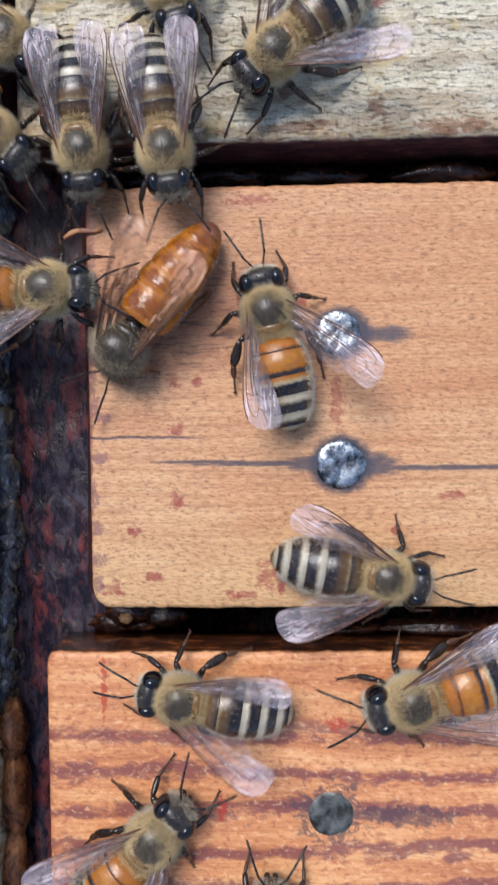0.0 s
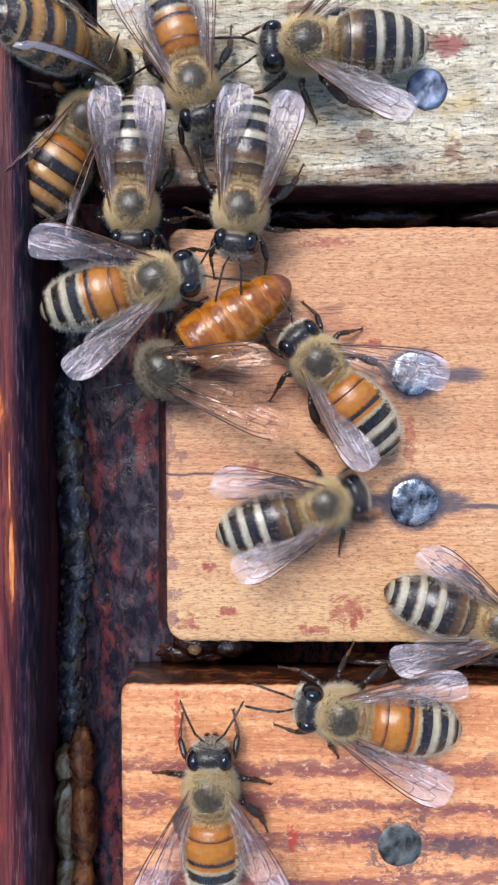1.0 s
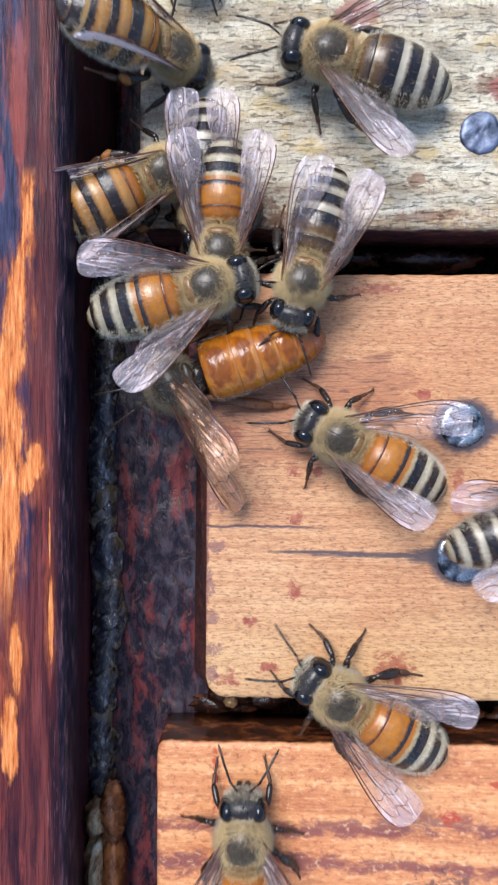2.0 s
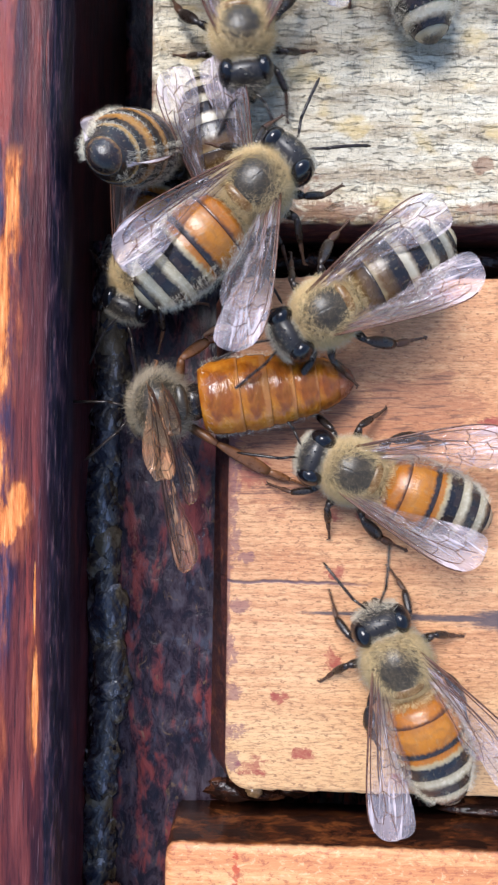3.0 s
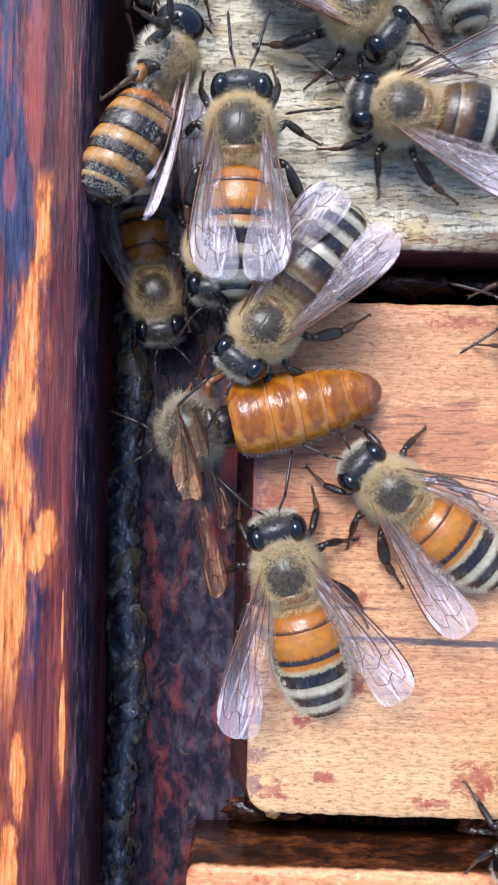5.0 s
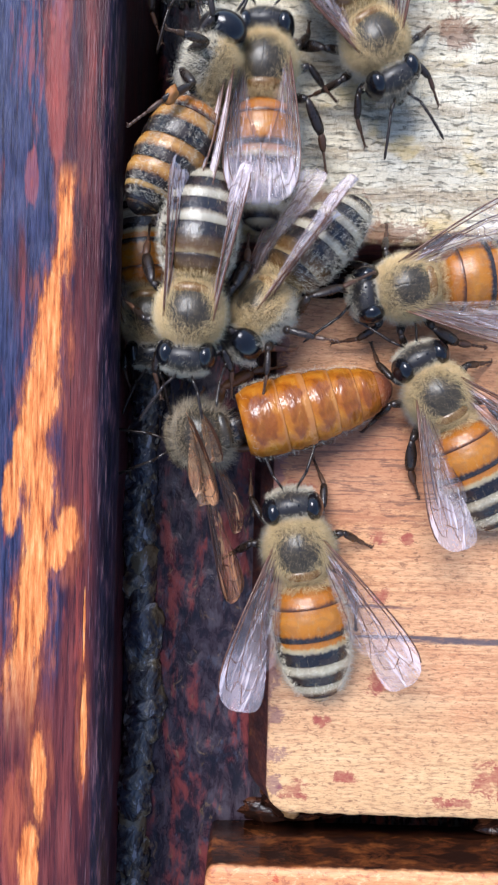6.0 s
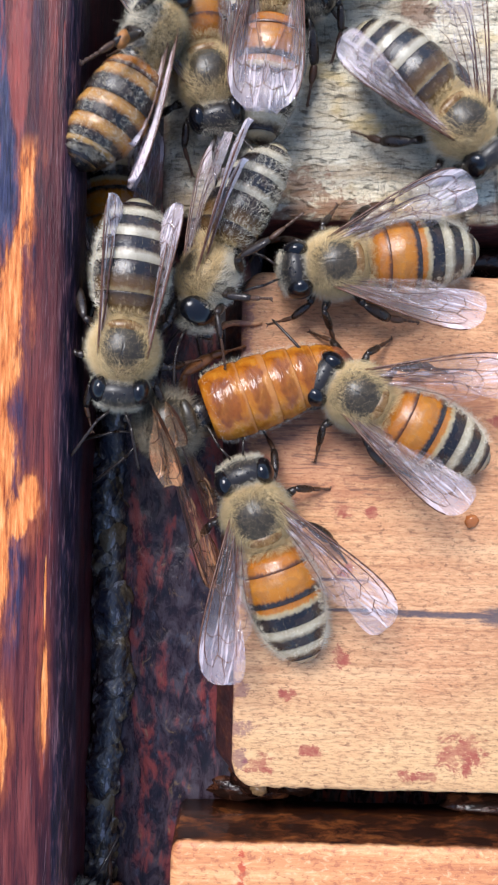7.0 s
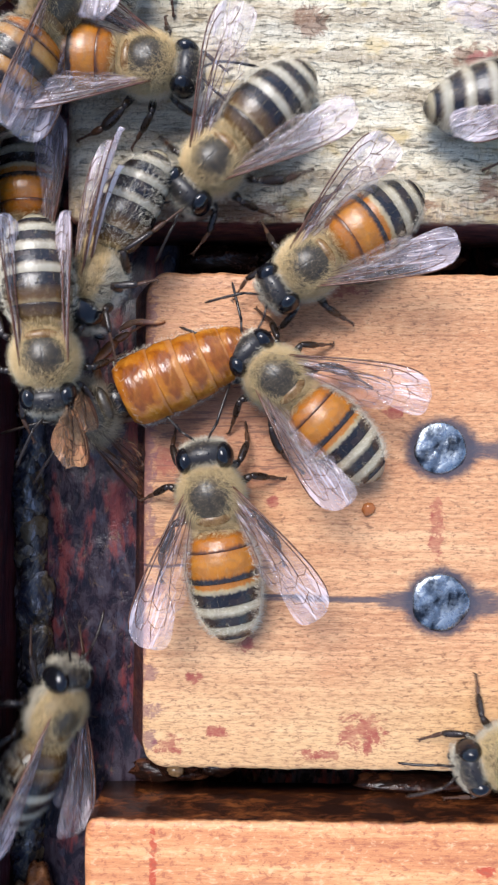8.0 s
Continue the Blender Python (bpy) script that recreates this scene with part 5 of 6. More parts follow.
def motions():
    walk(queen_bee, [
        (0, pose(0.00247, 0.01652, 0.00230, 0, 0, -217.9)),
        (0.5, pose(0.00150, 0.01686, 0.00230, 0, 0, -223.3)),
        (1, pose(0.00011, 0.01772, 0.00230, 0, 0, -234.6)),
        (1.5, pose(-0.00074, 0.01947, 0.00230, 0, 0, -247.9)),
        (1.7, pose(-0.00139, 0.02001, 0.00230, 0, 0, -248.9)),
        (2.8, pose(-0.00289, 0.01973, 0.00230, 0, 0, -261.1)),
        (3, pose(-0.00330, 0.02009, 0.00230, 0, 0, -261.1)),
        (3.5, pose(-0.00337, 0.02014, 0.00230, 0, 0, -257.0)),
        (4, pose(-0.00329, 0.02014, 0.00230, 0, 0, -257.0)),
        (4.5, pose(-0.00331, 0.02044, 0.00230, 0, 0, -258.8)),
        (4.7, pose(-0.00308, 0.02033, 0.00230, 0, 0, -257.8)),
        (6, pose(-0.00364, 0.01971, 0.00230, 0, 0, -253.9)),
        (6.5, pose(-0.00301, 0.01957, 0.00230, 0, 0, -253.7)),
        (7, pose(-0.00346, 0.01890, 0.00230, 0, 0, -249.0)),
        (7.5, pose(-0.00260, 0.01879, 0.00230, 0, 0, -247.3)),
        (8, pose(-0.00260, 0.01925, 0.00230, 0, 0, -245.7)),
    ])
    walk(righty_bee, [
        (0, pose(0.01157, 0.01867, 0.00230, 0, 0, 11.9)),
        (0.5, pose(0.01133, 0.01944, 0.00230, 0, 0, 13.6)),
        (1, pose(0.00974, 0.01820, 0.00230, 0, 0, 40.2)),
        (1.5, pose(0.00898, 0.01724, 0.00230, 0, 0, 56.8)),
        (1.7, pose(0.00852, 0.01676, 0.00230, 0, 0, 62.8)),
        (2.8, pose(0.00659, 0.01743, 0.00230, 0, 0, 61.9)),
        (3, pose(0.00611, 0.01706, 0.00230, 0, 0, 70.6)),
        (3.5, pose(0.00652, 0.01686, 0.00230, 0, 0, 57.7)),
        (4, pose(0.00691, 0.01846, 0.00230, 0, 0, 55.4)),
        (4.5, pose(0.00629, 0.01789, 0.00230, 0, 0, 57.0)),
        (4.7, pose(0.00649, 0.01672, 0.00230, 0, 0, 56.6)),
        (5.8, pose(0.00720, 0.02167, 0.00230, 0, 0, 30.9)),
        (6, pose(0.00772, 0.02194, 0.00230, 0, 0, 28.6)),
        (6.5, pose(0.00741, 0.02031, 0.00230, 0, 0, 39.7)),
        (7, pose(0.00573, 0.02051, 0.00230, 0, 0, 64.7)),
        (7.5, pose(0.00673, 0.02122, 0.00230, 0, 0, 47.3)),
        (8, pose(0.00704, 0.02112, 0.00230, 0, 0, 47.0)),
    ])
    walk(upper_bee, [
        (0, pose(0.00563, 0.02794, 0.00340, 0, 0, -171.7)),
        (0.5, pose(0.00566, 0.02759, 0.00340, 0, 0, -178.2)),
        (1, pose(0.00500, 0.02708, 0.00340, 0, 0, -187.9)),
        (1.5, pose(0.00564, 0.02610, 0.00340, 0, 0, -185.6)),
        (1.7, pose(0.00564, 0.02618, 0.00340, 0, 0, -186.6)),
        (2.8, pose(0.00549, 0.02359, 0.00420, 0, 0, -231.7)),
        (3, pose(0.00451, 0.02437, 0.00420, 0, 0, -237.0)),
        (3.2, pose(0.00406, 0.02541, 0.00420, 0, 0, -242.9)),
        (3.5, pose(0.00269, 0.02408, 0.00460, 0, 0, -239.3)),
        (4, pose(0.00178, 0.02415, 0.00500, 0, 0, -218.8)),
        (4.5, pose(0.00205, 0.02468, 0.00480, 0, 0, -206.5)),
        (4.7, pose(0.00135, 0.02499, 0.00420, 0, 0, -216.5)),
        (5.8, pose(-0.00051, 0.02503, 0.00340, 0, 40, -213.3)),
        (6, pose(-0.00083, 0.02578, 0.00300, 0, 55, -216.7)),
        (6.5, pose(-0.00149, 0.02668, 0.00300, 0, 65, -201.2)),
        (7, pose(-0.00167, 0.02601, 0.00300, 0, 65, -202.2)),
        (7.5, pose(-0.00146, 0.02622, 0.00300, 0, 65, -199.2)),
        (8, pose(-0.00205, 0.02593, 0.00300, 0, 65, -200.8)),
    ])
    walk(under_bee, [
        (0, pose(0.00050, 0.02835, 0.00260, 0, 0, -175.9)),
        (0.5, pose(-0.00003, 0.02891, 0.00260, 0, 0, -156.3)),
        (1, pose(-0.00159, 0.02743, 0.00260, 0, 0, -179.9)),
        (1.5, pose(0.00020, 0.02940, 0.00120, 0, 0, -177.4)),
        (1.7, pose(-0.00031, 0.03067, 0.00100, 0, 0, -183.6)),
        (2.8, pose(0.00045, 0.02954, 0.00080, 0, 0, -163.4)),
        (3, pose(0.00003, 0.03031, 0.00080, 0, 0, -164.9)),
        (3.5, pose(-0.00083, 0.03000, 0.00080, 0, 0, -165.0)),
        (4, pose(-0.00132, 0.02983, 0.00080, 0, 0, -174.8)),
        (4.5, pose(-0.00080, 0.02973, 0.00080, 0, 0, -166.0)),
        (5.8, pose(-0.00455, 0.02625, 0.00460, 0, 0, -220.8)),
        (6, pose(-0.00408, 0.02519, 0.00460, 0, 0, -184.5)),
        (6.5, pose(-0.00516, 0.02215, 0.00460, 0, -8, -183.2)),
        (7, pose(-0.00528, 0.02216, 0.00460, 0, -8, -184.5)),
        (7.5, pose(-0.00412, 0.02261, 0.00460, 0, -8, -182.1)),
        (8, pose(-0.00406, 0.02171, 0.00460, 0, -8, -174.1)),
    ])
    walk(drifter_bee, [
        (0, pose(0.00597, 0.03785, 0.00240, 0, 0, -167.4)),
        (0.5, pose(0.00185, 0.03693, 0.00240, 0, 0, -161.8)),
        (1, pose(0.00211, 0.03483, 0.00240, 0, 0, -163.9)),
        (1.5, pose(0.00135, 0.03126, 0.00240, 0, 0, -184.7)),
        (1.7, pose(0.00171, 0.02943, 0.00240, 0, 0, -179.3)),
        (2.8, pose(-0.00441, 0.02669, -0.00020, 0, 0, -200.5)),
        (3, pose(-0.00485, 0.02719, -0.00050, 0, 0, -201.8)),
        (3.5, pose(-0.00466, 0.02624, -0.00050, 0, 0, -186.3)),
        (4, pose(-0.00480, 0.02676, -0.00080, 0, 0, -180.5)),
        (4.5, pose(-0.00524, 0.02757, -0.00120, 0, 0, -171.9)),
        (4.7, pose(-0.00518, 0.02778, -0.00150, 0, 0, -170.0)),
        (5.8, pose(-0.00697, 0.02542, -0.00080, 0, 0, -172.8)),
        (6, pose(-0.00683, 0.02587, -0.00100, 0, 0, -173.7)),
        (6.5, pose(-0.00580, 0.02555, -0.00050, 0, 0, -174.4)),
        (7, pose(-0.00660, 0.02714, -0.00050, 0, 0, -175.4)),
        (7.5, pose(-0.00648, 0.02840, -0.00050, 0, 0, -173.3)),
        (8, pose(-0.00637, 0.02820, -0.00050, 0, 0, -174.2)),
    ])
    walk(climber_bee, [
        (0, pose(-0.00139, 0.01999, 0.00360, 0, 0, -89.1)),
        (0.5, pose(-0.00089, 0.02185, 0.00360, 0, 0, -81.2)),
        (1, pose(-0.00000, 0.02295, 0.00360, 0, 0, -76.5)),
        (1.5, pose(-0.00057, 0.02507, 0.00360, 0, 0, -63.0)),
        (1.7, pose(-0.00023, 0.02530, 0.00360, 0, 0, -77.0)),
        (2.8, pose(0.00125, 0.02821, 0.00500, 0, 0, -54.4)),
        (3, pose(0.00139, 0.02987, 0.00520, 0, 0, -46.4)),
        (3.5, pose(0.00070, 0.02900, 0.00540, 0, 0, -46.1)),
        (4, pose(0.00192, 0.03003, 0.00500, 0, 0, -35.7)),
        (4.5, pose(0.00134, 0.03179, 0.00500, 0, 0, -24.7)),
        (4.7, pose(-0.00038, 0.03285, 0.00500, 0, 0, -5.2)),
        (5.8, pose(-0.00121, 0.03514, 0.00350, 0, 0, 3.5)),
        (6, pose(-0.00105, 0.03713, 0.00300, 0, 0, 0.2)),
        (6.5, pose(0.00035, 0.04033, 0.00260, 0, 0, -7.9)),
        (7, pose(0.00134, 0.04033, 0.00240, 0, 0, -5.0)),
        (7.5, pose(0.00067, 0.04287, 0.00240, 0, 0, -7.1)),
        (8, pose(-0.00134, 0.04517, 0.00240, 0, 0, -8.3)),
    ])
    walk(corner_bee, [
        (0, pose(-0.00480, 0.02930, 0.00260, 0, 0, -130.2)),
        (0.5, pose(-0.00400, 0.02760, 0.00260, 0, 0, -136.4)),
        (0.7, pose(-0.00343, 0.03033, 0.00260, 0, 0, -95.1)),
        (1, pose(-0.00433, 0.03292, 0.00260, 0, 20, -32.2)),
        (1.5, pose(-0.00240, 0.03189, 0.00260, 0, 20, -67.2)),
        (1.7, pose(-0.00238, 0.03207, 0.00260, 0, 20, -67.0)),
        (2.8, pose(-0.00340, 0.03330, 0.00010, -66, 0, -36)),
        (3, pose(-0.00370, 0.03360, 0.00010, -68, 0, -30)),
        (3.5, pose(-0.00435, 0.03449, 0.00050, -50, 10, -8.6)),
        (4, pose(-0.00540, 0.03300, 0.00420, 0, 66, 4.0)),
        (4.5, pose(-0.00440, 0.03586, 0.00400, 0, 108, -22.5)),
        (4.7, pose(-0.00439, 0.03726, 0.00400, 0, 108, -20.8)),
        (5.8, pose(-0.00390, 0.03540, 0.00400, 0, 100, -26.6)),
        (6, pose(-0.00345, 0.03635, 0.00400, 0, 100, -20.7)),
        (6.5, pose(-0.00365, 0.03631, 0.00400, 0, 106, -20.3)),
        (7, pose(-0.00420, 0.03691, 0.00400, 0, 104, -23.5)),
        (7.5, pose(-0.00510, 0.03981, 0.00400, 0, 70, -6.0)),
        (8, pose(-0.00395, 0.03914, 0.00400, 0, 60, -27.3)),
    ])
    walk(edge_bee, [
        (0, pose(-0.00390, 0.03509, 0.00260, 0, 0, -119.6)),
        (0.5, pose(-0.00359, 0.03647, 0.00260, 0, 0, -125.2)),
        (1, pose(-0.00377, 0.03700, 0.00150, -56, 0, -90)),
        (1.5, pose(-0.00246, 0.03770, 0.00150, -62, 0, -78)),
        (1.7, pose(-0.00220, 0.03820, 0.00150, -60, 0, -80)),
        (2.2, pose(-0.00190, 0.04010, 0.00220, -30, 0, -112)),
        (2.8, pose(-0.00150, 0.04216, 0.00260, 0, 0, -146.1)),
        (3, pose(-0.00221, 0.04596, 0.00260, 0, 0, -136.1)),
        (4.5, pose(-0.00400, 0.04792, 0.00260, 0, 0, -136.4)),
        (6, pose(-0.00491, 0.04786, 0.00260, 0, 0, -135.8)),
        (8, pose(0.00231, 0.04809, 0.00260, 0, 0, -136.6)),
    ])
    walk(guest_bee, [
        (0, pose(0.00616, 0.05037, 0.00240, 0, 0, -179.4)),
        (1.7, pose(-0.00036, 0.05334, 0.00240, 0, 0, -176.5)),
        (2.8, pose(-0.00040, 0.03790, 0.00240, 0, 0, -176.6)),
        (3, pose(0.00050, 0.03806, 0.00240, 0, 0, -173.5)),
        (3.5, pose(0.00439, 0.03616, 0.00240, 0, 0, -135.6)),
        (4, pose(0.00359, 0.03786, 0.00240, 0, 0, -130.0)),
        (4.5, pose(0.00358, 0.03956, 0.00240, 0, 0, -123.1)),
        (4.7, pose(0.00409, 0.04048, 0.00240, 0, 0, -121.8)),
        (5.8, pose(0.00478, 0.03931, 0.00240, 0, 0, -153.2)),
        (6, pose(0.00424, 0.03859, 0.00240, 0, 0, -150.6)),
        (6.5, pose(0.00513, 0.03430, 0.00240, 0, 0, -187.9)),
        (7, pose(0.01052, 0.03367, 0.00240, 0, 0, -135.2)),
        (7.5, pose(0.01329, 0.03547, 0.00240, 0, 0, -51.6)),
        (8, pose(0.02170, 0.03602, 0.00240, 0, 0, -82.6)),
    ])
    walk(topper_bee, [
        (0, pose(0.01206, 0.03395, 0.00240, 0, 0, -230.7)),
        (0.5, pose(0.01172, 0.03606, 0.00240, 0, 0, -264.5)),
        (1, pose(0.00887, 0.03726, 0.00240, 0, 0, -267.1)),
        (1.5, pose(0.00867, 0.03712, 0.00240, 0, 0, -246.3)),
        (1.7, pose(0.00782, 0.03817, 0.00240, 0, 0, -265.2)),
        (2.8, pose(0.00658, 0.04099, 0.00240, 0, 0, -315.3)),
        (3, pose(0.00810, 0.04560, 0.00240, 0, 0, -346.6)),
        (3.5, pose(0.00733, 0.04620, 0.00240, 0, 0, -349.7)),
        (4, pose(0.00600, 0.04610, 0.00240, 0, 0, -353.7)),
        (4.5, pose(0.00901, 0.04631, 0.00240, 0, 0, -350.2)),
        (6, pose(0.00789, 0.05081, 0.00240, 0, 0, -348.4)),
        (8, pose(0.01597, 0.05386, 0.00240, 0, 0, -349.8)),
    ])
    walk(comer_bee, [
        (0, pose(0.03865, 0.02247, 0.00240, 0, 0, -268.5)),
        (1.7, pose(0.03281, 0.02643, 0.00240, 0, 0, -267.9)),
        (3, pose(0.01847, 0.03041, 0.00240, 0, 0, -265.5)),
        (3.5, pose(0.01106, 0.03124, 0.00240, 0, 0, -268.5)),
        (4, pose(0.01045, 0.03672, 0.00240, 0, 0, -325.2)),
        (4.5, pose(0.00889, 0.03318, 0.00240, 0, 0, -272.1)),
        (4.7, pose(0.00547, 0.03442, 0.00240, 0, 0, -277.7)),
        (5.8, pose(0.01517, 0.03743, 0.00240, 0, 0, -274.6)),
        (6, pose(0.01695, 0.03851, 0.00240, 0, 0, -271.6)),
        (8, pose(0.02905, 0.03829, 0.00240, 0, 0, -272.5)),
    ])
    walk(amberR_bee, [
        (0, pose(0.04495, 0.01907, 0.00260, 0, 0, -264.6)),
        (3, pose(0.02882, 0.02568, 0.00260, 0, 0, -262.8)),
        (4.5, pose(0.01806, 0.02605, 0.00260, 0, 0, -262.3)),
        (5.8, pose(0.00756, 0.02731, 0.00260, 0, 0, -262.0)),
        (6, pose(0.00596, 0.02698, 0.00260, 0, 0, -259.0)),
        (6.5, pose(0.00678, 0.02708, 0.00260, 0, 0, -255.9)),
        (7, pose(0.00446, 0.02677, 0.00260, 0, 0, -261.1)),
        (7.5, pose(0.00524, 0.02651, 0.00260, 0, 0, -250.2)),
        (8, pose(0.00852, 0.02666, 0.00260, 0, 0, -234.1)),
    ])
    walk(lower_bee, [
        (0, pose(0.02008, -0.00517, 0.00230, 0, 0, -254.4)),
        (0.5, pose(0.01444, -0.00398, 0.00230, 0, 0, -268.0)),
        (1, pose(0.01115, -0.00369, 0.00230, 0, 0, -280.4)),
        (1.5, pose(0.00858, -0.00190, 0.00230, 0, 0, -288.0)),
        (1.7, pose(0.00796, -0.00107, 0.00230, 0, 0, -289.3)),
        (2.8, pose(0.00960, 0.00726, 0.00230, 0, 0, -344.5)),
        (3, pose(0.00841, 0.00773, 0.00230, 0, 0, -336.6)),
        (3.5, pose(0.00473, 0.01026, 0.00230, 0, 0, -318.1)),
        (4, pose(0.00220, 0.01340, 0.00230, 0, 0, -323.9)),
        (4.5, pose(0.00259, 0.01445, 0.00230, 0, 0, -343.7)),
        (4.7, pose(0.00230, 0.01339, 0.00230, 0, 0, -343.6)),
        (5.8, pose(0.00106, 0.01379, 0.00230, 0, 0, -348.1)),
        (6, pose(0.00121, 0.01438, 0.00230, 0, 0, -349.9)),
        (6.5, pose(0.00079, 0.01589, 0.00230, 0, 0, -340.7)),
        (7, pose(0.00098, 0.01458, 0.00230, 0, 0, -339.9)),
        (7.5, pose(0.00298, 0.01464, 0.00230, 0, 0, -358.6)),
        (8, pose(0.00375, 0.01509, 0.00230, 0, 0, -350.3)),
    ])
    walk(south_bee, [
        (0, pose(0.00413, -0.01379, 0.00230, 0, 0, -43.5)),
        (0.5, pose(0.00249, -0.01033, 0.00230, 0, 0, -0.5)),
        (1, pose(0.00300, -0.00856, 0.00230, 0, 0, 1.0)),
        (1.5, pose(0.00419, -0.00714, 0.00230, 0, 0, -6.5)),
        (1.7, pose(0.00358, -0.00706, 0.00230, 0, 0, 0.1)),
        (2.8, pose(0.00049, -0.01241, 0.00230, 0, 0, 0.2)),
        (4, pose(-0.00249, -0.01409, 0.00230, 0, 0, 0.2)),
        (8, pose(0.00426, -0.01686, 0.00230, 0, 0, -0.0)),
    ])
    walk(grey1_bee, [
        (0, pose(0.00583, -0.00501, 0.00230, 0, 0, 79.9)),
        (0.2, pose(0.00402, -0.00318, 0.00230, 0, 0, 49.8)),
        (0.4, pose(0.00260, 0.00191, 0.00230, 0, 0, -6.8)),
        (0.5, pose(0.00434, 0.00400, 0.00230, 0, 0, -21.5)),
        (0.6, pose(0.00458, 0.00852, 0.00230, 0, 0, -12.5)),
        (0.8, pose(0.00774, 0.01247, 0.00230, 0, 0, -21.7)),
        (1, pose(0.01026, 0.00943, 0.00230, 0, 0, -72.4)),
        (1.2, pose(0.01212, 0.00780, 0.00230, 0, 0, -100.6)),
        (1.4, pose(0.01572, 0.00896, 0.00230, 0, 0, -75.8)),
        (1.5, pose(0.01745, 0.00963, 0.00230, 0, 0, -71.5)),
        (1.7, pose(0.01918, 0.01088, 0.00230, 0, 0, -69.8)),
        (2.8, pose(0.02665, 0.01380, 0.00230, 0, 0, -73.1)),
        (5, pose(0.02802, 0.01546, 0.00230, 0, 0, -72.9)),
        (8, pose(0.03555, 0.01314, 0.00230, 0, 0, -74.4)),
    ])
    walk(grey2_bee, [
        (0, pose(0.01869, 0.00245, 0.00230, 0, 0, -99.8)),
        (0.5, pose(0.01995, 0.00251, 0.00230, 0, 0, -100.8)),
        (1, pose(0.02096, 0.00198, 0.00230, 0, 0, -105.7)),
        (1.5, pose(0.02387, 0.00074, 0.00230, 0, 0, -104.5)),
        (1.7, pose(0.02600, 0.00070, 0.00230, 0, 0, -103.6)),
        (2.8, pose(0.02951, 0.00495, 0.00230, 0, 0, -94.4)),
        (8, pose(0.03569, 0.00354, 0.00230, 0, 0, -96.2)),
    ])
    walk(west_bee, [
        (0, pose(-0.01545, -0.02983, 0.00100, 0, 0, -8.8)),
        (5.8, pose(-0.01087, -0.01894, -0.00100, 0, 20, -3.8)),
        (6.9, pose(-0.00886, -0.00939, -0.00100, 0, 20, -4.3)),
        (7.5, pose(-0.00647, -0.00636, -0.00120, 0, 50, -13.3)),
        (8, pose(-0.00501, 0.00270, -0.00120, 0, 55, -20.0)),
    ])
    walk(south_east_bee, [
        (0, pose(0.03925, -0.02760, 0.00240, 0, 0, -235.8)),
        (4, pose(0.01399, -0.00249, 0.00240, 0, 0, -234.3)),
        (4.5, pose(0.01225, -0.00080, 0.00240, 0, 0, -205.7)),
        (4.7, pose(0.01273, -0.00009, 0.00240, 0, 0, -204.7)),
        (5.8, pose(0.01969, 0.00049, 0.00240, 0, 0, -232.9)),
        (6.9, pose(0.02146, 0.00071, 0.00240, 0, 0, -263.1)),
        (7.7, pose(0.02037, 0.00033, 0.00240, 0, 0, -262.6)),
        (8, pose(0.01893, 0.00196, 0.00240, 0, 0, -252.8)),
    ])
    walk(late_bee, [
        (0, pose(0.00289, 0.04968, 0.00260, 0, 0, -166.6)),
        (5.8, pose(-0.00578, 0.04339, 0.00260, 0, 0, -166.8)),
        (6.5, pose(-0.00337, 0.04295, 0.00260, 0, 0, -170.2)),
        (7, pose(-0.00183, 0.03560, 0.00260, 0, 0, -165.4)),
        (7.5, pose(-0.00049, 0.03475, 0.00260, 0, 0, -133.1)),
        (8, pose(0.00050, 0.03681, 0.00260, 0, 0, -96.3)),
    ])
    walk(last_bee, [
        (0, pose(0.01920, 0.04925, 0.00240, 0, 0, -187.0)),
        (5.8, pose(0.00447, 0.04740, 0.00240, 0, 0, -184.9)),
        (6.5, pose(0.00525, 0.04594, 0.00240, 0, 0, -190.0)),
        (7, pose(0.00347, 0.04171, 0.00240, 0, 0, -197.1)),
        (7.5, pose(0.00521, 0.03619, 0.00240, 0, 0, -208.9)),
        (8, pose(0.00370, 0.03187, 0.00240, 0, 0, -222.9)),
    ])
    walk(south2_bee, [
        (0, pose(0.01128, -0.01976, 0.00230, 0, 0, -2.3)),
        (0.5, pose(0.01100, -0.02001, 0.00230, 0, 0, -2.0)),
        (1.5, pose(0.00836, -0.02511, 0.00230, 0, 0, 1.0)),
        (3, pose(0.00489, -0.02051, 0.00230, 0, 0, 1.5)),
        (8, pose(0.00944, -0.02252, 0.00230, 0, 0, 1.4)),
    ])
    for w in wings_of(queen_bee, -1):
        walk(w, [(t, wing_pose(w, *a)) for t, *a in ((0, 6, 9), (0.5, 38, 9), (1, 62, 9), (1.5, 73, 20, 0), (2.8, 92, 52, -14), (7.5, 98, 52, -14), (8, 84, 44, -48))])
    for w in wings_of(queen_bee, 1):
        walk(w, [(t, wing_pose(w, *a)) for t, *a in ((0, 22, 9), (0.5, -28, 9), (1, -30, 9), (1.5, -48, 20, 10), (2.8, -72, -66, 42), (3.3, -82, -76, 55), (8, -84, -76, 55))])
    for w in wings_of(climber_bee, -1):
        walk(w, [(t, wing_pose(w, *a)) for t, *a in ((0, 30), (1.5, 30), (2.8, 10), (4.5, 9), (6, 4), (8, 4))])
    for w in wings_of(climber_bee, 1):
        walk(w, [(t, wing_pose(w, *a)) for t, *a in ((0, 36), (1.5, 36), (3, 40), (3.5, 36), (3.9, 4), (4.5, 12), (6, 4), (8, 4))])
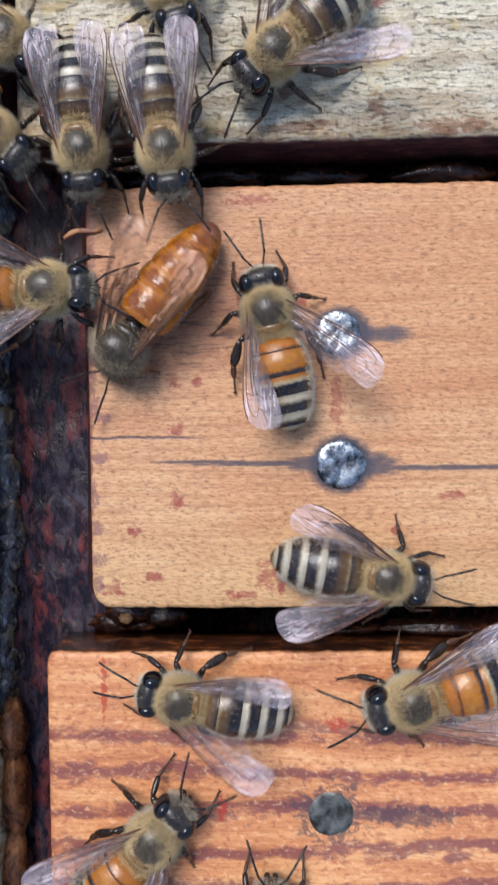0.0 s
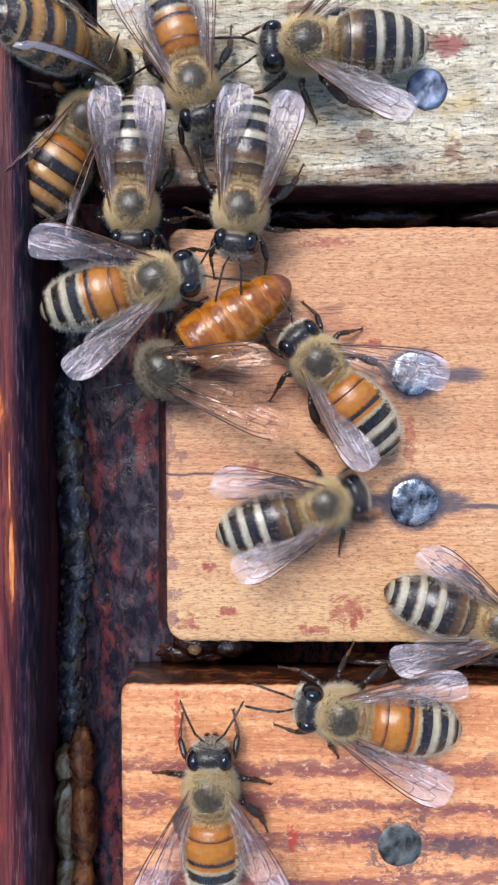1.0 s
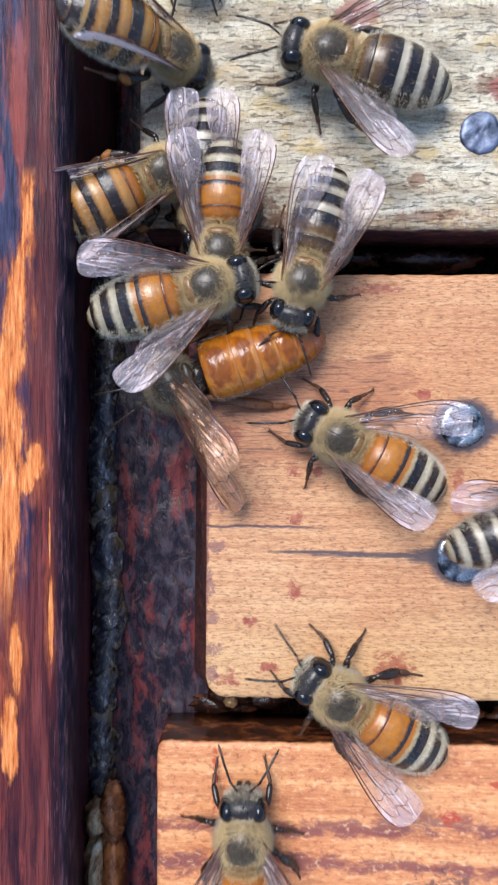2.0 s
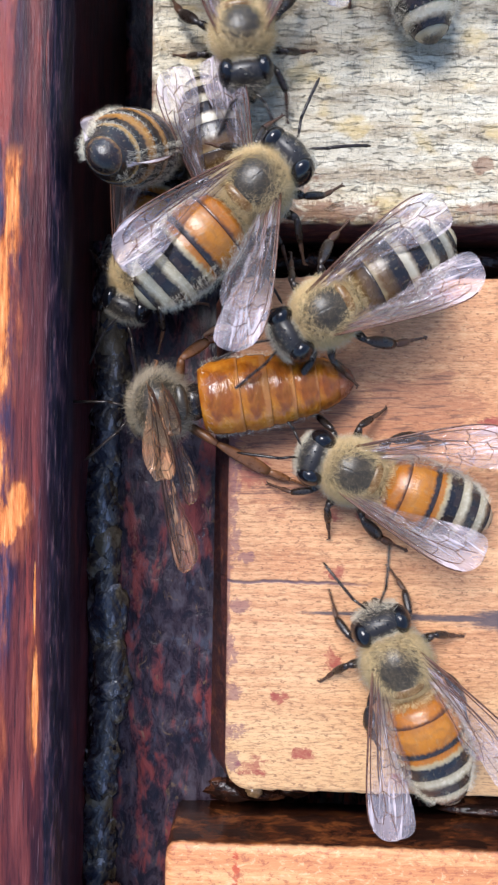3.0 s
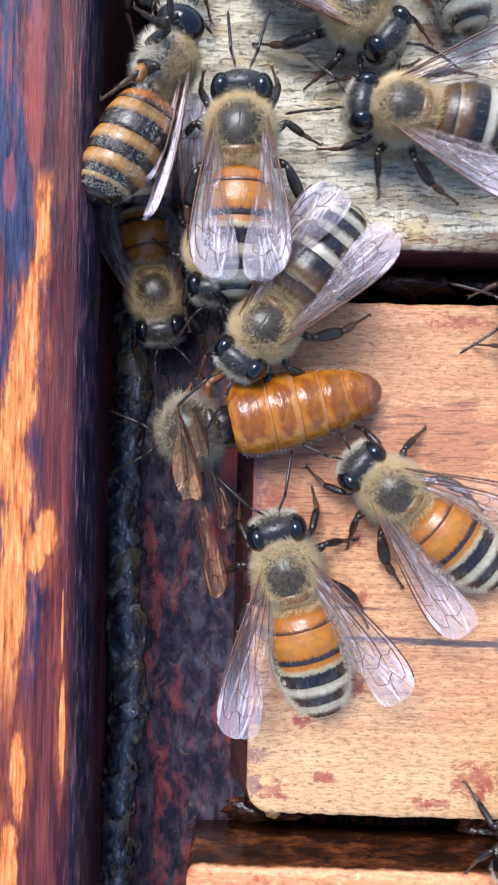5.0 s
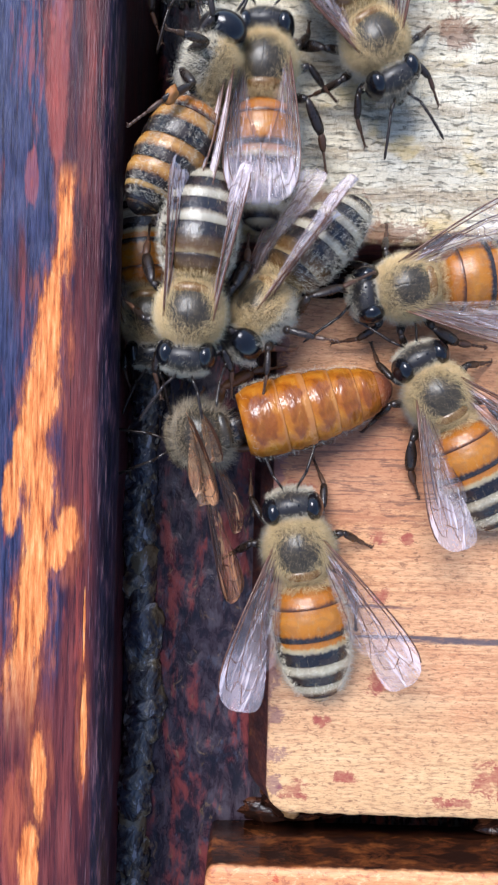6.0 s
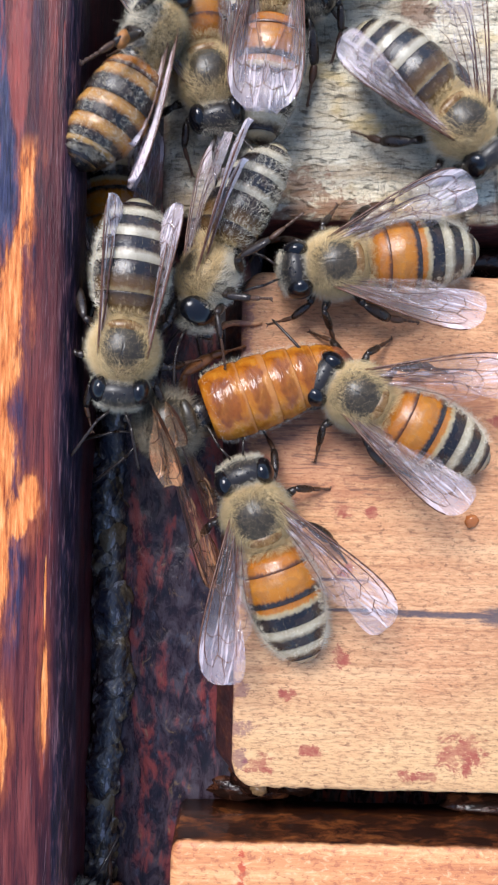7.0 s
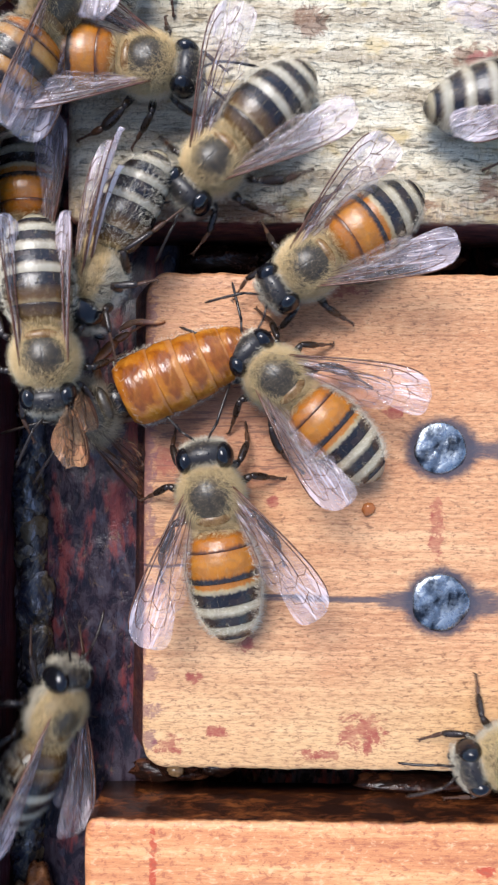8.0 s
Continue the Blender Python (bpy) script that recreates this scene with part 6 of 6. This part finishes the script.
    for w in wings_of(corner_bee, -1):
        walk(w, [(t, wing_pose(w, *a)) for t, *a in ((0, 14, 80), (1.7, 14, 80, 8), (2.8, 8, 9, -10), (3.6, 6, 9, -10), (4, 4, 9, 8), (8, 4, 9, 8))])
    for w in wings_of(corner_bee, 1):
        walk(w, [(t, wing_pose(w, *a)) for t, *a in ((0, 14, 80), (1.7, 14, 80, 8), (2.8, 8, 9, -10), (3.6, 6, 9, -10), (4, 4, 9, 8), (8, 4, 9, 8))])
    for w in wings_of(edge_bee, -1):
        walk(w, [(t, wing_pose(w, *a)) for t, *a in ((0, 10, 80), (8, 10, 80))])
    for w in wings_of(edge_bee, 1):
        walk(w, [(t, wing_pose(w, *a)) for t, *a in ((0, 10, 80), (8, 10, 80))])
    for w in wings_of(under_bee, -1):
        walk(w, [(t, wing_pose(w, *a)) for t, *a in ((0, 12), (1.7, 10), (2.8, 8), (5.4, 8), (5.9, 12, 58), (8, 10, 58))])
    for w in wings_of(under_bee, 1):
        walk(w, [(t, wing_pose(w, *a)) for t, *a in ((0, 12), (1.7, 10), (2.8, 10), (5.4, 10), (5.9, 4, 66), (8, 4, 66))])
    for w in wings_of(lower_bee, -1):
        walk(w, [(t, wing_pose(w, *a)) for t, *a in ((0, 20), (1.7, 24), (3, 25), (4, 25), (4.5, 34), (6, 31), (7, 31), (8, 32))])
    for w in wings_of(lower_bee, 1):
        walk(w, [(t, wing_pose(w, *a)) for t, *a in ((0, 25), (1.7, 32), (3, 25), (6, 31), (8, 34))])
    for w in wings_of(righty_bee, -1):
        walk(w, [(t, wing_pose(w, *a)) for t, *a in ((0, 13), (1.5, 16), (3.5, 13), (4, 22), (4.7, 25), (6, 22), (8, 19))])
    for w in wings_of(righty_bee, 1):
        walk(w, [(t, wing_pose(w, *a)) for t, *a in ((0, 46), (1.5, 40), (3.5, 28), (6, 30), (8, 35))])
    # legs step and feelers sway while a bee is about
    rng = random.Random(5)
    for bee in (queen_bee, righty_bee, upper_bee, under_bee, drifter_bee, climber_bee, corner_bee, edge_bee, guest_bee, topper_bee, comer_bee, amberR_bee, lower_bee, south_bee, grey1_bee, grey2_bee, west_bee, south_east_bee, late_bee, last_bee, south2_bee):
        pace = rng.uniform(1.3, 2.1)
        for ob in bee.children_recursive:
            kind = ob.name.split(".")[0]
            if kind not in ("fore_leg", "middle_leg", "hind_leg", "antenna"):
                continue
            phase = rng.uniform(0, 6.28)
            reach = 11.0 if kind != "antenna" else 14.0
            home = ob.location.copy()
            rows = []
            for k in range(33):
                a = reach * math.sin(6.28 * pace * k / 4 + phase)
                if bee == queen_bee and kind == "hind_leg" and ob.location.x < 0:
                    a = 0.3 * a + 32 * min(1.0, max(0.0, (2.4 - k / 4) / 0.8)) + 34 * min(1.0, max(0.0, (k / 4 - 3.4) / 0.5))
                rows.append((k / 4, Matrix.Translation(home) @ pose(0, 0, 0, 0.3 * a, 0, a)))
            walk(ob, rows)


motions()
